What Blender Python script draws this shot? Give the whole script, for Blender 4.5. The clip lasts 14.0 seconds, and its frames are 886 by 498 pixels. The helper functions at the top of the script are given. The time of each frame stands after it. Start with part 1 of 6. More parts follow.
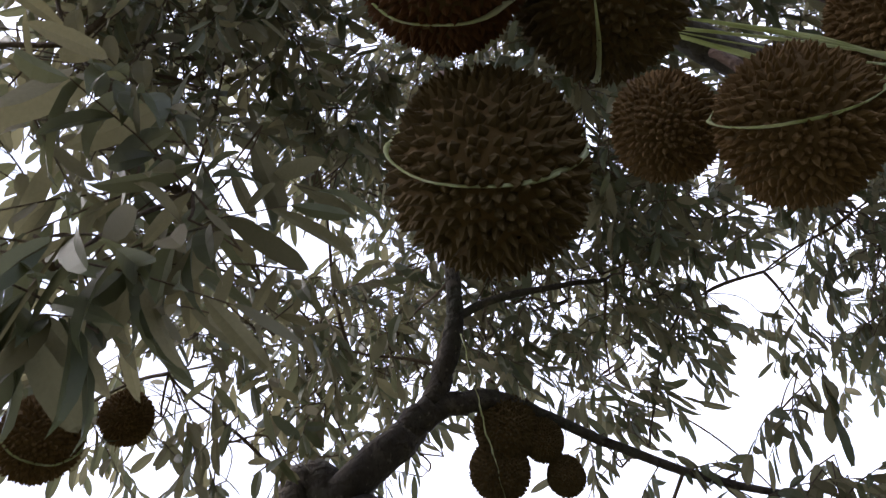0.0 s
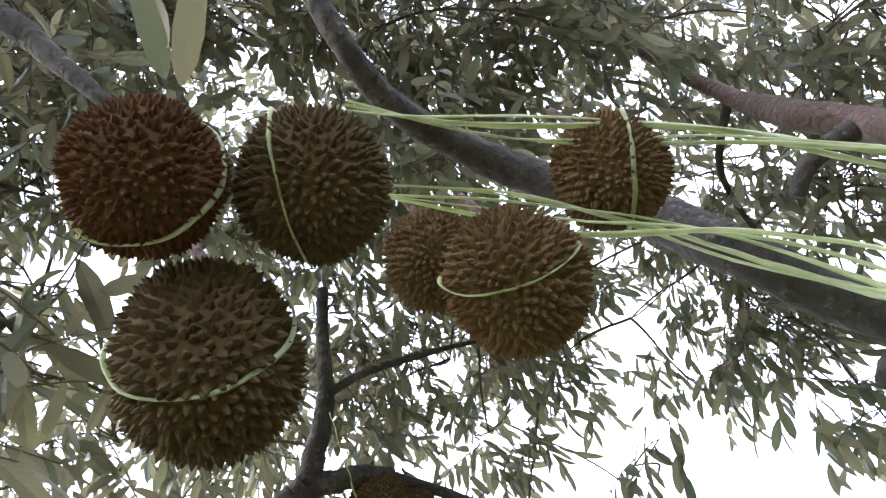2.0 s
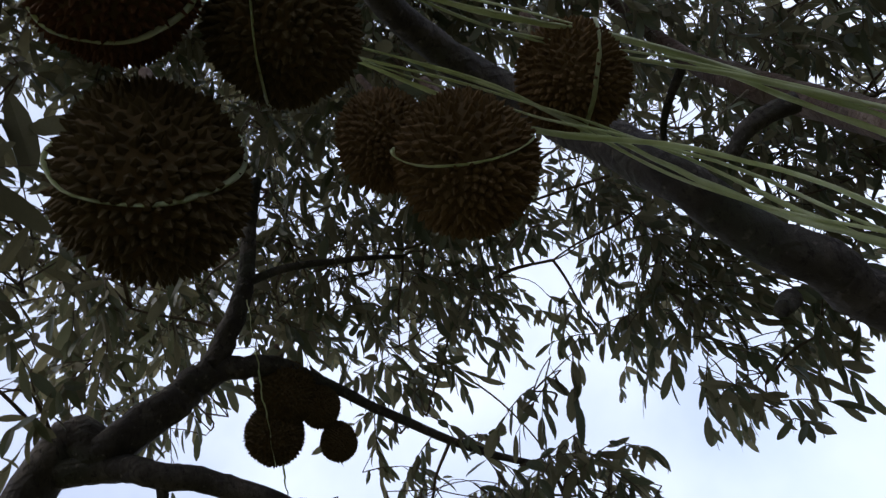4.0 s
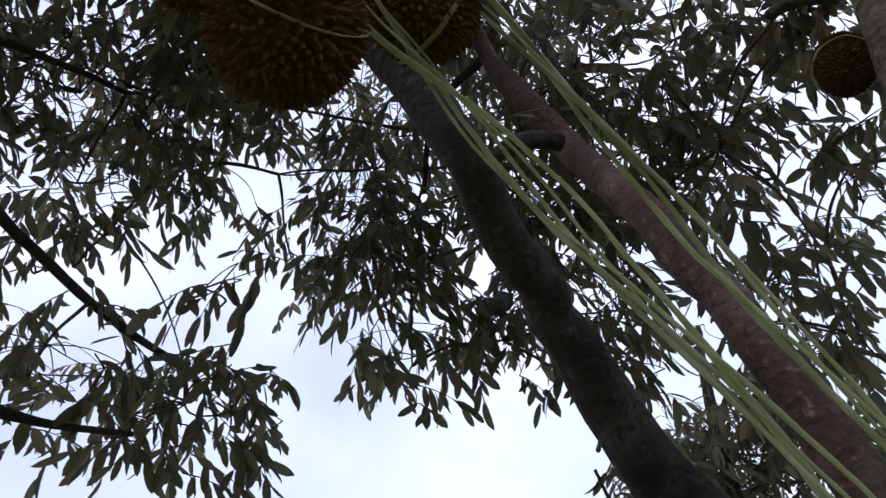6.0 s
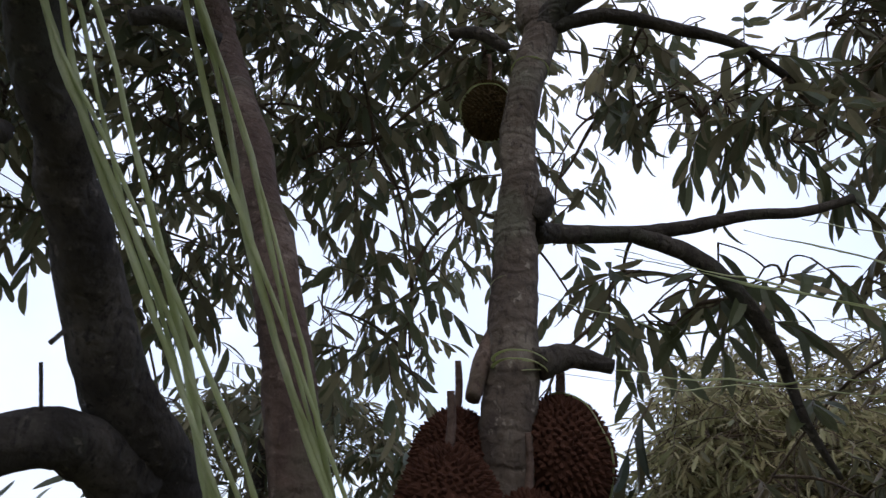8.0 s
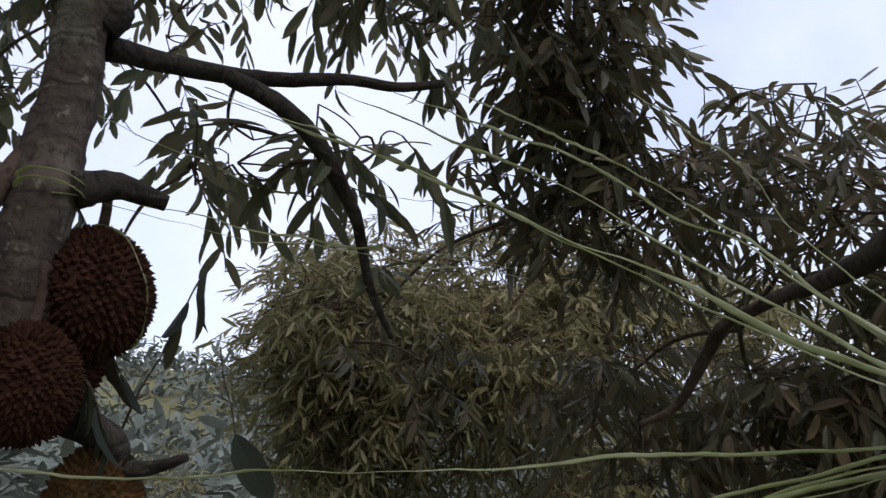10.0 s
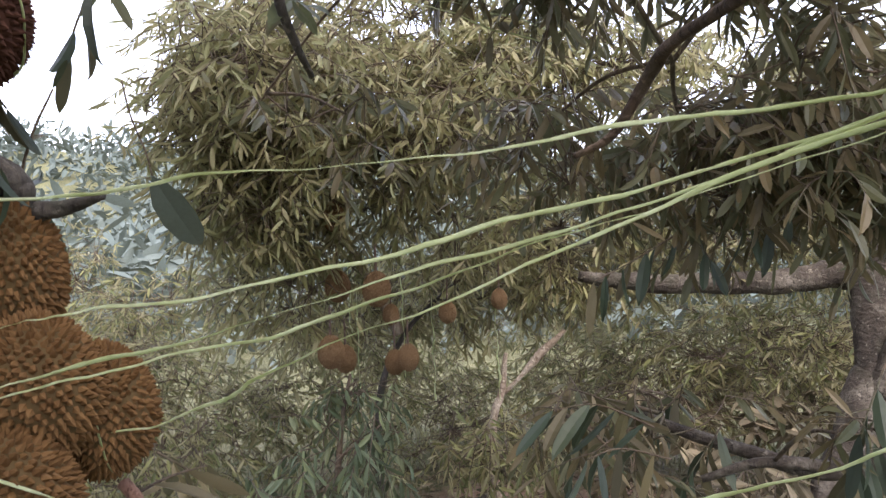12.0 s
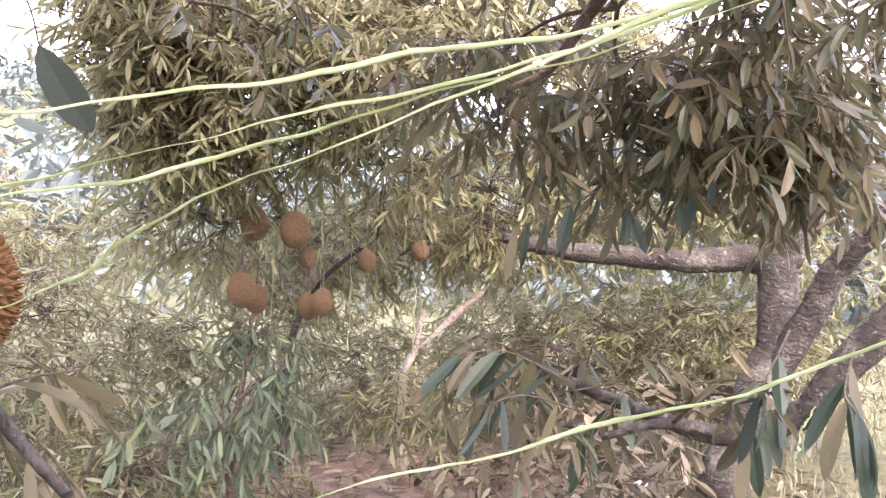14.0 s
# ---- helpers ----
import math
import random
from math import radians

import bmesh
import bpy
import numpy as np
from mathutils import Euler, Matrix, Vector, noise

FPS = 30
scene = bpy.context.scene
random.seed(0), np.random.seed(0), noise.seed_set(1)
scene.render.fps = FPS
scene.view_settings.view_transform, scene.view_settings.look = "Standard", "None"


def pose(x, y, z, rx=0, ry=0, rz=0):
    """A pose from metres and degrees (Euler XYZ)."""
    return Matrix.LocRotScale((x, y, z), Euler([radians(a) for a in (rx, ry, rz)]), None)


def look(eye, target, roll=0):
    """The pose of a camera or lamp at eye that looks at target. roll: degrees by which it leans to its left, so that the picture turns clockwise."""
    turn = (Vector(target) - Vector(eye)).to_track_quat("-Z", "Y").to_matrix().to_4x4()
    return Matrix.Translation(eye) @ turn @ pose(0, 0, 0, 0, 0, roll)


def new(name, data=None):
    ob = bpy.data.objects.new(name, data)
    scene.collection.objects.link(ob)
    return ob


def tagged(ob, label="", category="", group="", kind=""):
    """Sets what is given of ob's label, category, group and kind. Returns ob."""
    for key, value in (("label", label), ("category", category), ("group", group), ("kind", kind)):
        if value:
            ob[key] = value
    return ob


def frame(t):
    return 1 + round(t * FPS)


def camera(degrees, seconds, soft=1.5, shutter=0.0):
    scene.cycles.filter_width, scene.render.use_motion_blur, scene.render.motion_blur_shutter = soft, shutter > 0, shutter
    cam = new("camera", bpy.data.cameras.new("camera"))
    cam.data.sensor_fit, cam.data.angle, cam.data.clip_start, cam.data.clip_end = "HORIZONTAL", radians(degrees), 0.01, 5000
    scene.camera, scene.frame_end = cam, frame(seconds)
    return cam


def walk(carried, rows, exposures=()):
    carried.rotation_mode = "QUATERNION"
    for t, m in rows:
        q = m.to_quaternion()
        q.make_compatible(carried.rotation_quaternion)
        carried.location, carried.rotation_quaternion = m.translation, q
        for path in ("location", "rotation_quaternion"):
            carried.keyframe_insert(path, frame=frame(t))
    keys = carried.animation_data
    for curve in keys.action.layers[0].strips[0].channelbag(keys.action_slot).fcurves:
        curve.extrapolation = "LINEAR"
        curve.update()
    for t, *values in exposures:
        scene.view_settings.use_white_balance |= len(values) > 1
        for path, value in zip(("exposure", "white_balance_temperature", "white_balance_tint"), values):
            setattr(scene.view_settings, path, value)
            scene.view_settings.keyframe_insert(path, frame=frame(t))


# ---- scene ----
cam = camera(63.0, 14.0, soft=1.3, shutter=0.15)
PATH = [
    (0.0, (-0.051, -0.112, 1.526), (-1.200, 0.536, 3.028), -18.51),
    (0.5, (-0.033, -0.105, 1.604), (-1.038, 0.637, 3.165), -27.73),
    (1.0, (0.016, -0.064, 1.628), (-0.918, 0.716, 3.216), -33.13),
    (1.5, (0.100, -0.006, 1.595), (-0.884, 0.784, 3.147), -29.54),
    (2.0, (0.174, 0.079, 1.528), (-0.872, 0.899, 3.023), -28.74),
    (2.2, (0.189, 0.102, 1.510), (-0.866, 0.933, 2.991), -27.24),
    (4.3, (0.070, 0.026, 1.471), (-1.050, 1.139, 2.698), -19.92),
    (4.5, (0.009, 0.002, 1.490), (-1.083, 1.253, 2.604), -16.45),
    (5.0, (0.000, 0.000, 1.500), (-1.001, 1.367, 2.563), -13.13),
    (5.5, (0.004, 0.024, 1.492), (-0.811, 1.537, 2.515), -12.13),
    (6.0, (0.017, 0.059, 1.503), (-0.636, 1.668, 2.494), -11.11),
    (6.5, (0.025, 0.088, 1.502), (-0.471, 1.772, 2.460), -7.95),
    (7.0, (0.032, 0.110, 1.509), (-0.253, 1.854, 2.444), -5.31),
    (7.5, (0.099, 0.160, 1.505), (0.113, 1.945, 2.408), -1.93),
    (8.0, (0.169, 0.195, 1.468), (0.370, 2.001, 2.302), 1.12),
    (8.5, (0.207, 0.217, 1.443), (0.568, 2.008, 2.256), 3.37),
    (9.0, (0.291, 0.209, 1.424), (0.797, 1.979, 2.208), 6.24),
    (9.2, (0.365, 0.211, 1.423), (1.029, 1.948, 2.159), 6.97),
    (11.3, (0.353, 0.264, 1.413), (1.731, 1.693, 1.658), -6.4),
    (11.5, (0.356, 0.276, 1.4), (1.724, 1.723, 1.579), -5.1),
    (12.0, (0.377, 0.336, 1.359), (1.687, 1.844, 1.266), -3.2),
    (12.5, (0.425, 0.394, 1.32), (1.744, 1.886, 1.132), -1.9),
    (13.0, (0.478, 0.435, 1.293), (1.847, 1.865, 1.003), 1.2),
    (13.5, (0.462, 0.39, 1.288), (1.854, 1.811, 1.085), 1.2),
    (14.0, (0.441, 0.371, 1.267), (1.889, 1.738, 1.086), 2.5),
]
EXPOSURES = [(0.0, 1.57, 6430, 22), (0.5, 2.27, 6430, 21), (1.0, 2.92, 6330, 19), (1.6, 3.03, 6230, 18), (2.2, 2.86, 6180, 16), (4.3, 0.34, 6240, 16), (6.0, 0.49, 6270, 22), (6.8, 0.51, 6270, 22), (7.5, 0.64, 6240, 16), (9.2, 0.24, 6390, 19), (11.3, 1.32, 6490, 14), (12.0, 2.15, 6490, 19), (12.6, 2.86, 6600, 23), (13.0, 3.26, 6550, 25), (14.0, 3.35, 6400, 31)]
walk(cam, [(t, look(eye, target, roll)) for t, eye, target, roll in PATH], EXPOSURES)

# ---- sky and sun: bright overcast ----
world = bpy.data.worlds.new("overcast_sky")
scene.world = world
world.use_nodes = True
wn, wl = world.node_tree.nodes, world.node_tree.links
bg = wn["Background"]
bg.inputs["Strength"].default_value = 0.1
sky = wn.new("ShaderNodeTexSky")
sky.sky_type = "NISHITA"
sky.sun_disc = False
sky.sun_elevation, sky.sun_rotation = radians(52), radians(20)
coords = wn.new("ShaderNodeTexCoord")
cloud = wn.new("ShaderNodeTexNoise")
cloud.inputs["Scale"].default_value, cloud.inputs["Detail"].default_value = 2.2, 6
ramp = wn.new("ShaderNodeMapRange")
ramp.inputs["From Min"].default_value, ramp.inputs["From Max"].default_value = 0.38, 0.62
ramp.inputs["To Min"].default_value, ramp.inputs["To Max"].default_value = 0.5, 0.97
mix = wn.new("ShaderNodeMixRGB")
mix.inputs[2].default_value = (7.0, 7.9, 9.7, 1)
wl.new(coords.outputs["Generated"], cloud.inputs["Vector"])
wl.new(cloud.outputs["Fac"], ramp.inputs["Value"])
wl.new(ramp.outputs["Result"], mix.inputs[0])
wl.new(sky.outputs["Color"], mix.inputs[1])
wl.new(mix.outputs["Color"], bg.inputs["Color"])
sun = new("sun", bpy.data.lights.new("sun", "SUN"))
sun.data.energy, sun.data.angle, sun.data.color = 1.7, radians(45), (1.0, 0.95, 0.86)
sun.matrix_world = look((0, 0, 0), (math.sin(radians(200)) * -0.61, math.cos(radians(200)) * -0.61, -0.79))
tagged(sun, kind="structure")


# ---- materials ----
def material(name, rough=0.8):
    m = bpy.data.materials.new(name)
    m.use_nodes = True
    b = m.node_tree.nodes["Principled BSDF"]
    b.inputs["Roughness"].default_value = rough
    b.inputs["Specular IOR Level"].default_value = 0.35
    return m, m.node_tree.nodes, m.node_tree.links, b


def noise_node(n, l, scale, detail=5, rough=0.6, stretch=None):
    tc = n.new("ShaderNodeTexCoord")
    tx = n.new("ShaderNodeTexNoise")
    tx.inputs["Scale"].default_value, tx.inputs["Detail"].default_value, tx.inputs["Roughness"].default_value = scale, detail, rough
    if stretch:
        mp = n.new("ShaderNodeMapping")
        mp.inputs["Scale"].default_value = stretch
        l.new(tc.outputs["Object"], mp.inputs["Vector"])
        l.new(mp.outputs["Vector"], tx.inputs["Vector"])
    else:
        l.new(tc.outputs["Object"], tx.inputs["Vector"])
    return tx.outputs["Fac"]


def colour_ramp(n, l, fac, *stops):
    r = n.new("ShaderNodeValToRGB")
    while len(r.color_ramp.elements) < len(stops):
        r.color_ramp.elements.new(0.5)
    for e, (p, c) in zip(r.color_ramp.elements, stops):
        e.position, e.color = p, (*c, 1)
    l.new(fac, r.inputs["Fac"])
    return r.outputs["Color"]


def blend(n, l, fac, a, b, kind="MIX"):
    m = n.new("ShaderNodeMixRGB")
    m.blend_type = kind
    for s, v in ((0, fac), (1, a), (2, b)):
        if isinstance(v, (int, float)):
            m.inputs[s].default_value = v
        elif isinstance(v, tuple):
            m.inputs[s].default_value = (*v, 1)
        else:
            l.new(v, m.inputs[s])
    return m.outputs["Color"]


def bump(n, l, b, height, strength=0.5, distance=0.01):
    k = n.new("ShaderNodeBump")
    k.inputs["Strength"].default_value, k.inputs["Distance"].default_value = strength, distance
    l.new(height, k.inputs["Height"])
    l.new(k.outputs["Normal"], b.inputs["Normal"])


def bark_material(name, dark, mid, pale, moss):
    m, n, l, b = material(name, 0.9)
    col = colour_ramp(n, l, noise_node(n, l, 9, 6, 0.65, (1, 1, 0.6)), (0.3, dark), (0.5, mid), (0.72, pale))
    patch = colour_ramp(n, l, noise_node(n, l, 5, 3), (0.52, (0, 0, 0)), (0.64, (1, 1, 1)))
    col = blend(n, l, patch, col, moss)
    crack = colour_ramp(n, l, noise_node(n, l, 75, 6, 0.7, (1, 1, 0.35)), (0.36, (1, 1, 1)), (0.47, (0, 0, 0)))
    col = blend(n, l, crack, col, dark)
    spots = colour_ramp(n, l, noise_node(n, l, 40, 3), (0.62, (0, 0, 0)), (0.7, (1, 1, 1)))
    col = blend(n, l, spots, col, pale)
    l.new(col, b.inputs["Base Color"])
    rings = n.new("ShaderNodeTexWave")
    rings.wave_type, rings.bands_direction = "BANDS", "Z"
    for k, v in (("Scale", 9), ("Distortion", 9), ("Detail", 4), ("Detail Scale", 2.5)):
        rings.inputs[k].default_value = v
    tc = n.new("ShaderNodeTexCoord")
    l.new(tc.outputs["Object"], rings.inputs["Vector"])
    height = blend(n, l, 0.3, noise_node(n, l, 55, 7, 0.72, (1, 1, 0.6)), rings.outputs["Fac"])
    bump(n, l, b, height, 1.0, 0.009)
    return m


def leaf_material(name, colours, rough, glow):
    m, n, l, b = material(name, rough)
    geo = n.new("ShaderNodeNewGeometry")
    info = n.new("ShaderNodeObjectInfo")
    pick = n.new("ShaderNodeMath")
    pick.operation = "ADD"
    l.new(geo.outputs["Random Per Island"], pick.inputs[0])
    l.new(info.outputs["Random"], pick.inputs[1])
    wrap = n.new("ShaderNodeMath")
    wrap.operation = "FRACT"
    l.new(pick.outputs[0], wrap.inputs[0])
    col = colour_ramp(n, l, wrap.outputs[0], *colours)
    col = blend(n, l, noise_node(n, l, 25, 3), col, blend(n, l, 0.5, col, (0.02, 0.03, 0.01)))
    l.new(col, b.inputs["Base Color"])
    tr = n.new("ShaderNodeBsdfTranslucent")
    l.new(blend(n, l, 0.5, col, (0.3, 0.29, 0.16)), tr.inputs["Color"])
    ms = n.new("ShaderNodeMixShader")
    ms.inputs[0].default_value = glow
    out = n["Material Output"]
    l.new(b.outputs["BSDF"], ms.inputs[1])
    l.new(tr.outputs["BSDF"], ms.inputs[2])
    l.new(ms.outputs["Shader"], out.inputs["Surface"])
    return m


LEAF_TOP = leaf_material("leaf_upper_side", [(0.0, (0.043, 0.058, 0.027)), (0.6, (0.070, 0.090, 0.040)), (1.0, (0.120, 0.132, 0.056))], 0.46, 0.33)
LEAF_UNDER = leaf_material("leaf_coppery_underside", [(0.0, (0.107, 0.089, 0.049)), (0.5, (0.172, 0.146, 0.082)), (1.0, (0.271, 0.234, 0.135))], 0.75, 0.38)
BRONZE = leaf_material("leaf_bronze_underside", [(0.0, (0.070, 0.048, 0.021)), (0.5, (0.130, 0.089, 0.040)), (1.0, (0.205, 0.148, 0.075))], 0.5, 0.26)
BRONZE_TOP = leaf_material("dusty_leaf_upper", [(0.0, (0.042, 0.046, 0.022)), (0.5, (0.085, 0.082, 0.038)), (1.0, (0.16, 0.14, 0.07))], 0.42, 0.3)
OLIVE_TOP = leaf_material("olive_leaf_upper", [(0.0, (0.150, 0.155, 0.062)), (0.5, (0.300, 0.286, 0.118)), (1.0, (0.470, 0.430, 0.210))], 0.42, 0.44)
OLIVE_UNDER = leaf_material("olive_leaf_under", [(0.0, (0.165, 0.138, 0.060)), (0.5, (0.310, 0.262, 0.125)), (1.0, (0.440, 0.385, 0.210))], 0.55, 0.44)
FRESH_TOP = leaf_material("young_leaf_upper", [(0.0, (0.042, 0.062, 0.030)), (0.6, (0.100, 0.132, 0.066)), (1.0, (0.25, 0.28, 0.12))], 0.45, 0.16)
DEEP_GREEN = leaf_material("deep_green_leaf", [(0.0, (0.01, 0.018, 0.01)), (0.6, (0.022, 0.036, 0.02)), (1.0, (0.05, 0.062, 0.032))], 0.5, 0.08)
DULL_BROWN = leaf_material("dull_brown_leaf", [(0.0, (0.040, 0.028, 0.012)), (0.5, (0.090, 0.066, 0.030)), (1.0, (0.200, 0.155, 0.075))], 0.55, 0.2)
FRESH_UNDER = leaf_material("young_leaf_under", [(0.0, (0.1, 0.13, 0.07)), (0.6, (0.14, 0.17, 0.09)), (1.0, (0.22, 0.23, 0.11))], 0.55, 0.22)
BLUE_LEAF = leaf_material("blue_green_leaf", [(0.0, (0.05, 0.066, 0.058)), (1.0, (0.085, 0.105, 0.09))], 0.4, 0.12)
WEED = leaf_material("pale_undergrowth", [(0.0, (0.075, 0.088, 0.026)), (0.5, (0.160, 0.164, 0.048)), (1.0, (0.31, 0.29, 0.105))], 0.55, 0.3)
DRY_GRASS = leaf_material("dry_grass", [(0.0, (0.13, 0.12, 0.06)), (0.5, (0.24, 0.2, 0.11)), (1.0, (0.36, 0.3, 0.18))], 0.7, 0.25)
DRY = leaf_material("dry_leaves", [(0.0, (0.06, 0.042, 0.025)), (0.5, (0.13, 0.095, 0.055)), (1.0, (0.27, 0.21, 0.13))], 0.75, 0.1)
# distance haze is put into this pale, low-contrast grey-green leaf colour
FAR = leaf_material("haze_tinted_foliage", [(0.0, (0.115, 0.14, 0.125)), (0.5, (0.14, 0.165, 0.148)), (1.0, (0.17, 0.195, 0.172))], 0.8, 0.1)

BARK = bark_material("grey_brown_bark", (0.021, 0.017, 0.014), (0.046, 0.038, 0.030), (0.112, 0.094, 0.076), (0.045, 0.044, 0.031))
BARK_OLD = bark_material("old_mottled_bark", (0.018, 0.013, 0.009), (0.048, 0.036, 0.026), (0.165, 0.142, 0.112), (0.046, 0.039, 0.026))
STEM = bark_material("pink_brown_stem", (0.11, 0.05, 0.035), (0.2, 0.1, 0.07), (0.3, 0.17, 0.12), (0.18, 0.11, 0.07))
BARK_PALE = bark_material("pale_lichen_bark", (0.05, 0.036, 0.029), (0.1, 0.077, 0.058), (0.23, 0.197, 0.156), (0.115, 0.107, 0.077))
BARK_RED = bark_material("reddish_bark", (0.05, 0.03, 0.022), (0.098, 0.063, 0.047), (0.18, 0.135, 0.105), (0.085, 0.068, 0.045))
BARK_BROWN = bark_material("brown_bark", (0.022, 0.012, 0.007), (0.066, 0.04, 0.024), (0.125, 0.084, 0.053), (0.055, 0.04, 0.022))
TWIG = bark_material("twig_bark", (0.05, 0.035, 0.025), (0.1, 0.07, 0.045), (0.16, 0.12, 0.08), (0.09, 0.08, 0.05))
DEADWOOD = bark_material("bleached_dead_wood", (0.14, 0.095, 0.068), (0.27, 0.21, 0.155), (0.44, 0.38, 0.30), (0.23, 0.17, 0.12))


def husk_material(name, base, tip):
    m, n, l, b = material(name, 0.9)
    b.inputs["Specular IOR Level"].default_value = 0.12
    geo = n.new("ShaderNodeNewGeometry")
    col = colour_ramp(n, l, geo.outputs["Random Per Island"], (0.0, base), (1.0, tip))
    col = blend(n, l, noise_node(n, l, 7, 4), col, blend(n, l, 0.6, col, base))
    l.new(col, b.inputs["Base Color"])
    bump(n, l, b, noise_node(n, l, 160, 4), 0.4, 0.002)
    return m


HUSK = husk_material("durian_husk", (0.072, 0.044, 0.018), (0.095, 0.061, 0.026))
THORN = husk_material("durian_thorns", (0.090, 0.054, 0.022), (0.17, 0.108, 0.05))
THORN_OLIVE = husk_material("olive_durian_thorns", (0.059, 0.041, 0.018), (0.109, 0.075, 0.034))
THORN_DARK = husk_material("dark_durian_thorns", (0.042, 0.017, 0.010), (0.081, 0.035, 0.022))
THORN_RED = husk_material("rusty_durian_thorns", (0.095, 0.047, 0.017), (0.165, 0.09, 0.036))
THORN_RUST = husk_material("rust_red_durian_thorns", (0.066, 0.028, 0.012), (0.112, 0.052, 0.022))
THORN_TAN = husk_material("tan_durian_thorns", (0.140, 0.082, 0.040), (0.215, 0.135, 0.072))


def string_material():
    m, n, l, b = material("raffia_string", 0.45)
    col = colour_ramp(n, l, noise_node(n, l, 14, 4), (0.3, (0.42, 0.46, 0.22)), (0.5, (0.53, 0.57, 0.33)), (0.72, (0.68, 0.70, 0.50)))
    l.new(col, b.inputs["Base Color"])
    tr = n.new("ShaderNodeBsdfTranslucent")
    l.new(col, tr.inputs["Color"])
    ms = n.new("ShaderNodeMixShader")
    ms.inputs[0].default_value = 0.6
    l.new(b.outputs["BSDF"], ms.inputs[1])
    l.new(tr.outputs["BSDF"], ms.inputs[2])
    l.new(ms.outputs["Shader"], n["Material Output"].inputs["Surface"])
    bump(n, l, b, noise_node(n, l, 220, 3, 0.6, (1, 1, 0.1)), 0.3, 0.001)
    return m


STRING = string_material()


def soil_material():
    m, n, l, b = material("dry_soil_and_grass", 0.95)
    soil = colour_ramp(n, l, noise_node(n, l, 9, 10, 0.8), (0.34, (0.17, 0.098, 0.072)), (0.5, (0.30, 0.195, 0.14)), (0.7, (0.44, 0.32, 0.24)))
    turf = colour_ramp(n, l, noise_node(n, l, 6, 8, 0.75), (0.3, (0.07, 0.075, 0.032)), (0.5, (0.13, 0.125, 0.056)), (0.7, (0.22, 0.195, 0.1)))
    tc = n.new("ShaderNodeTexCoord")
    spot = n.new("ShaderNodeVectorMath")
    spot.operation = "DISTANCE"
    spot.inputs[1].default_value = (3.4, 2.9, -0.5)
    l.new(tc.outputs["Object"], spot.inputs[0])
    edge = n.new("ShaderNodeMath")
    edge.operation = "MULTIPLY_ADD"
    edge.inputs[1].default_value = 1.6
    l.new(noise_node(n, l, 2.2, 5), edge.inputs[0])
    l.new(spot.outputs["Value"], edge.inputs[2])
    span = n.new("ShaderNodeMapRange")
    span.inputs["From Min"].default_value, span.inputs["From Max"].default_value = 1.7, 2.3
    l.new(edge.outputs[0], span.inputs["Value"])
    col = blend(n, l, span.outputs["Result"], soil, turf)
    l.new(col, b.inputs["Base Color"])
    bump(n, l, b, noise_node(n, l, 18, 10, 0.8), 1.0, 0.06)
    return m


SOIL = soil_material()
PLASTIC, plastic_nodes, plastic_links, plastic_shader = material("white_plastic", 0.35)
plastic_links.new(colour_ramp(plastic_nodes, plastic_links, noise_node(plastic_nodes, plastic_links, 30, 4), (0.35, (0.5, 0.49, 0.46)), (0.6, (0.75, 0.75, 0.74))), plastic_shader.inputs["Base Color"])


# ---- mesh helpers ----
def part(name, me, mats, parent=None, label="", kind=""):
    """One mesh object under a thing or a part."""
    if isinstance(me, bmesh.types.BMesh):
        bm, me = me, bpy.data.meshes.new(name)
        bm.to_mesh(me)
        bm.free()
    if not me.materials:
        for m in mats if isinstance(mats, (list, tuple)) else [mats]:
            me.materials.append(m)
    ob = new(name, me)
    ob.parent = parent
    return tagged(ob, label=label, kind=kind)


def thing(name, place, label, category, group="", kind=""):
    ob = new(name)
    ob.location = place
    ob.empty_display_size = 0.05
    return tagged(ob, label, category, group, kind)


def raw_mesh(name, verts, tris, mat_index=None, smooth=True):
    """A mesh from arrays of triangles."""
    me = bpy.data.meshes.new(name)
    tris = np.asarray(tris, dtype=np.int32)
    me.vertices.add(len(verts))
    me.vertices.foreach_set("co", np.asarray(verts, dtype=np.float32).ravel())
    me.loops.add(tris.size)
    me.loops.foreach_set("vertex_index", tris.ravel())
    me.polygons.add(len(tris))
    me.polygons.foreach_set("loop_start", np.arange(0, tris.size, 3, dtype=np.int32))
    if mat_index is not None:
        me.polygons.foreach_set("material_index", np.asarray(mat_index, dtype=np.int32))
    me.polygons.foreach_set("use_smooth", np.full(len(tris), smooth))
    me.update()
    me.validate()
    return me


def smooth_line(pts, steps=6):
    """A Catmull-Rom line through the points; each may carry a radius as its fourth number."""
    p = [np.array(q, dtype=float) for q in pts]
    p = [2 * p[0] - p[1]] + p + [2 * p[-1] - p[-2]]
    out = []
    for a, b, c, d in zip(p, p[1:], p[2:], p[3:]):
        for k in range(steps):
            s = k / steps
            out.append(0.5 * (2 * b + (c - a) * s + (2 * a - 5 * b + 4 * c - d) * s * s + (3 * b - a - 3 * c + d) * s ** 3))
    out.append(p[-2])
    return np.array(out)


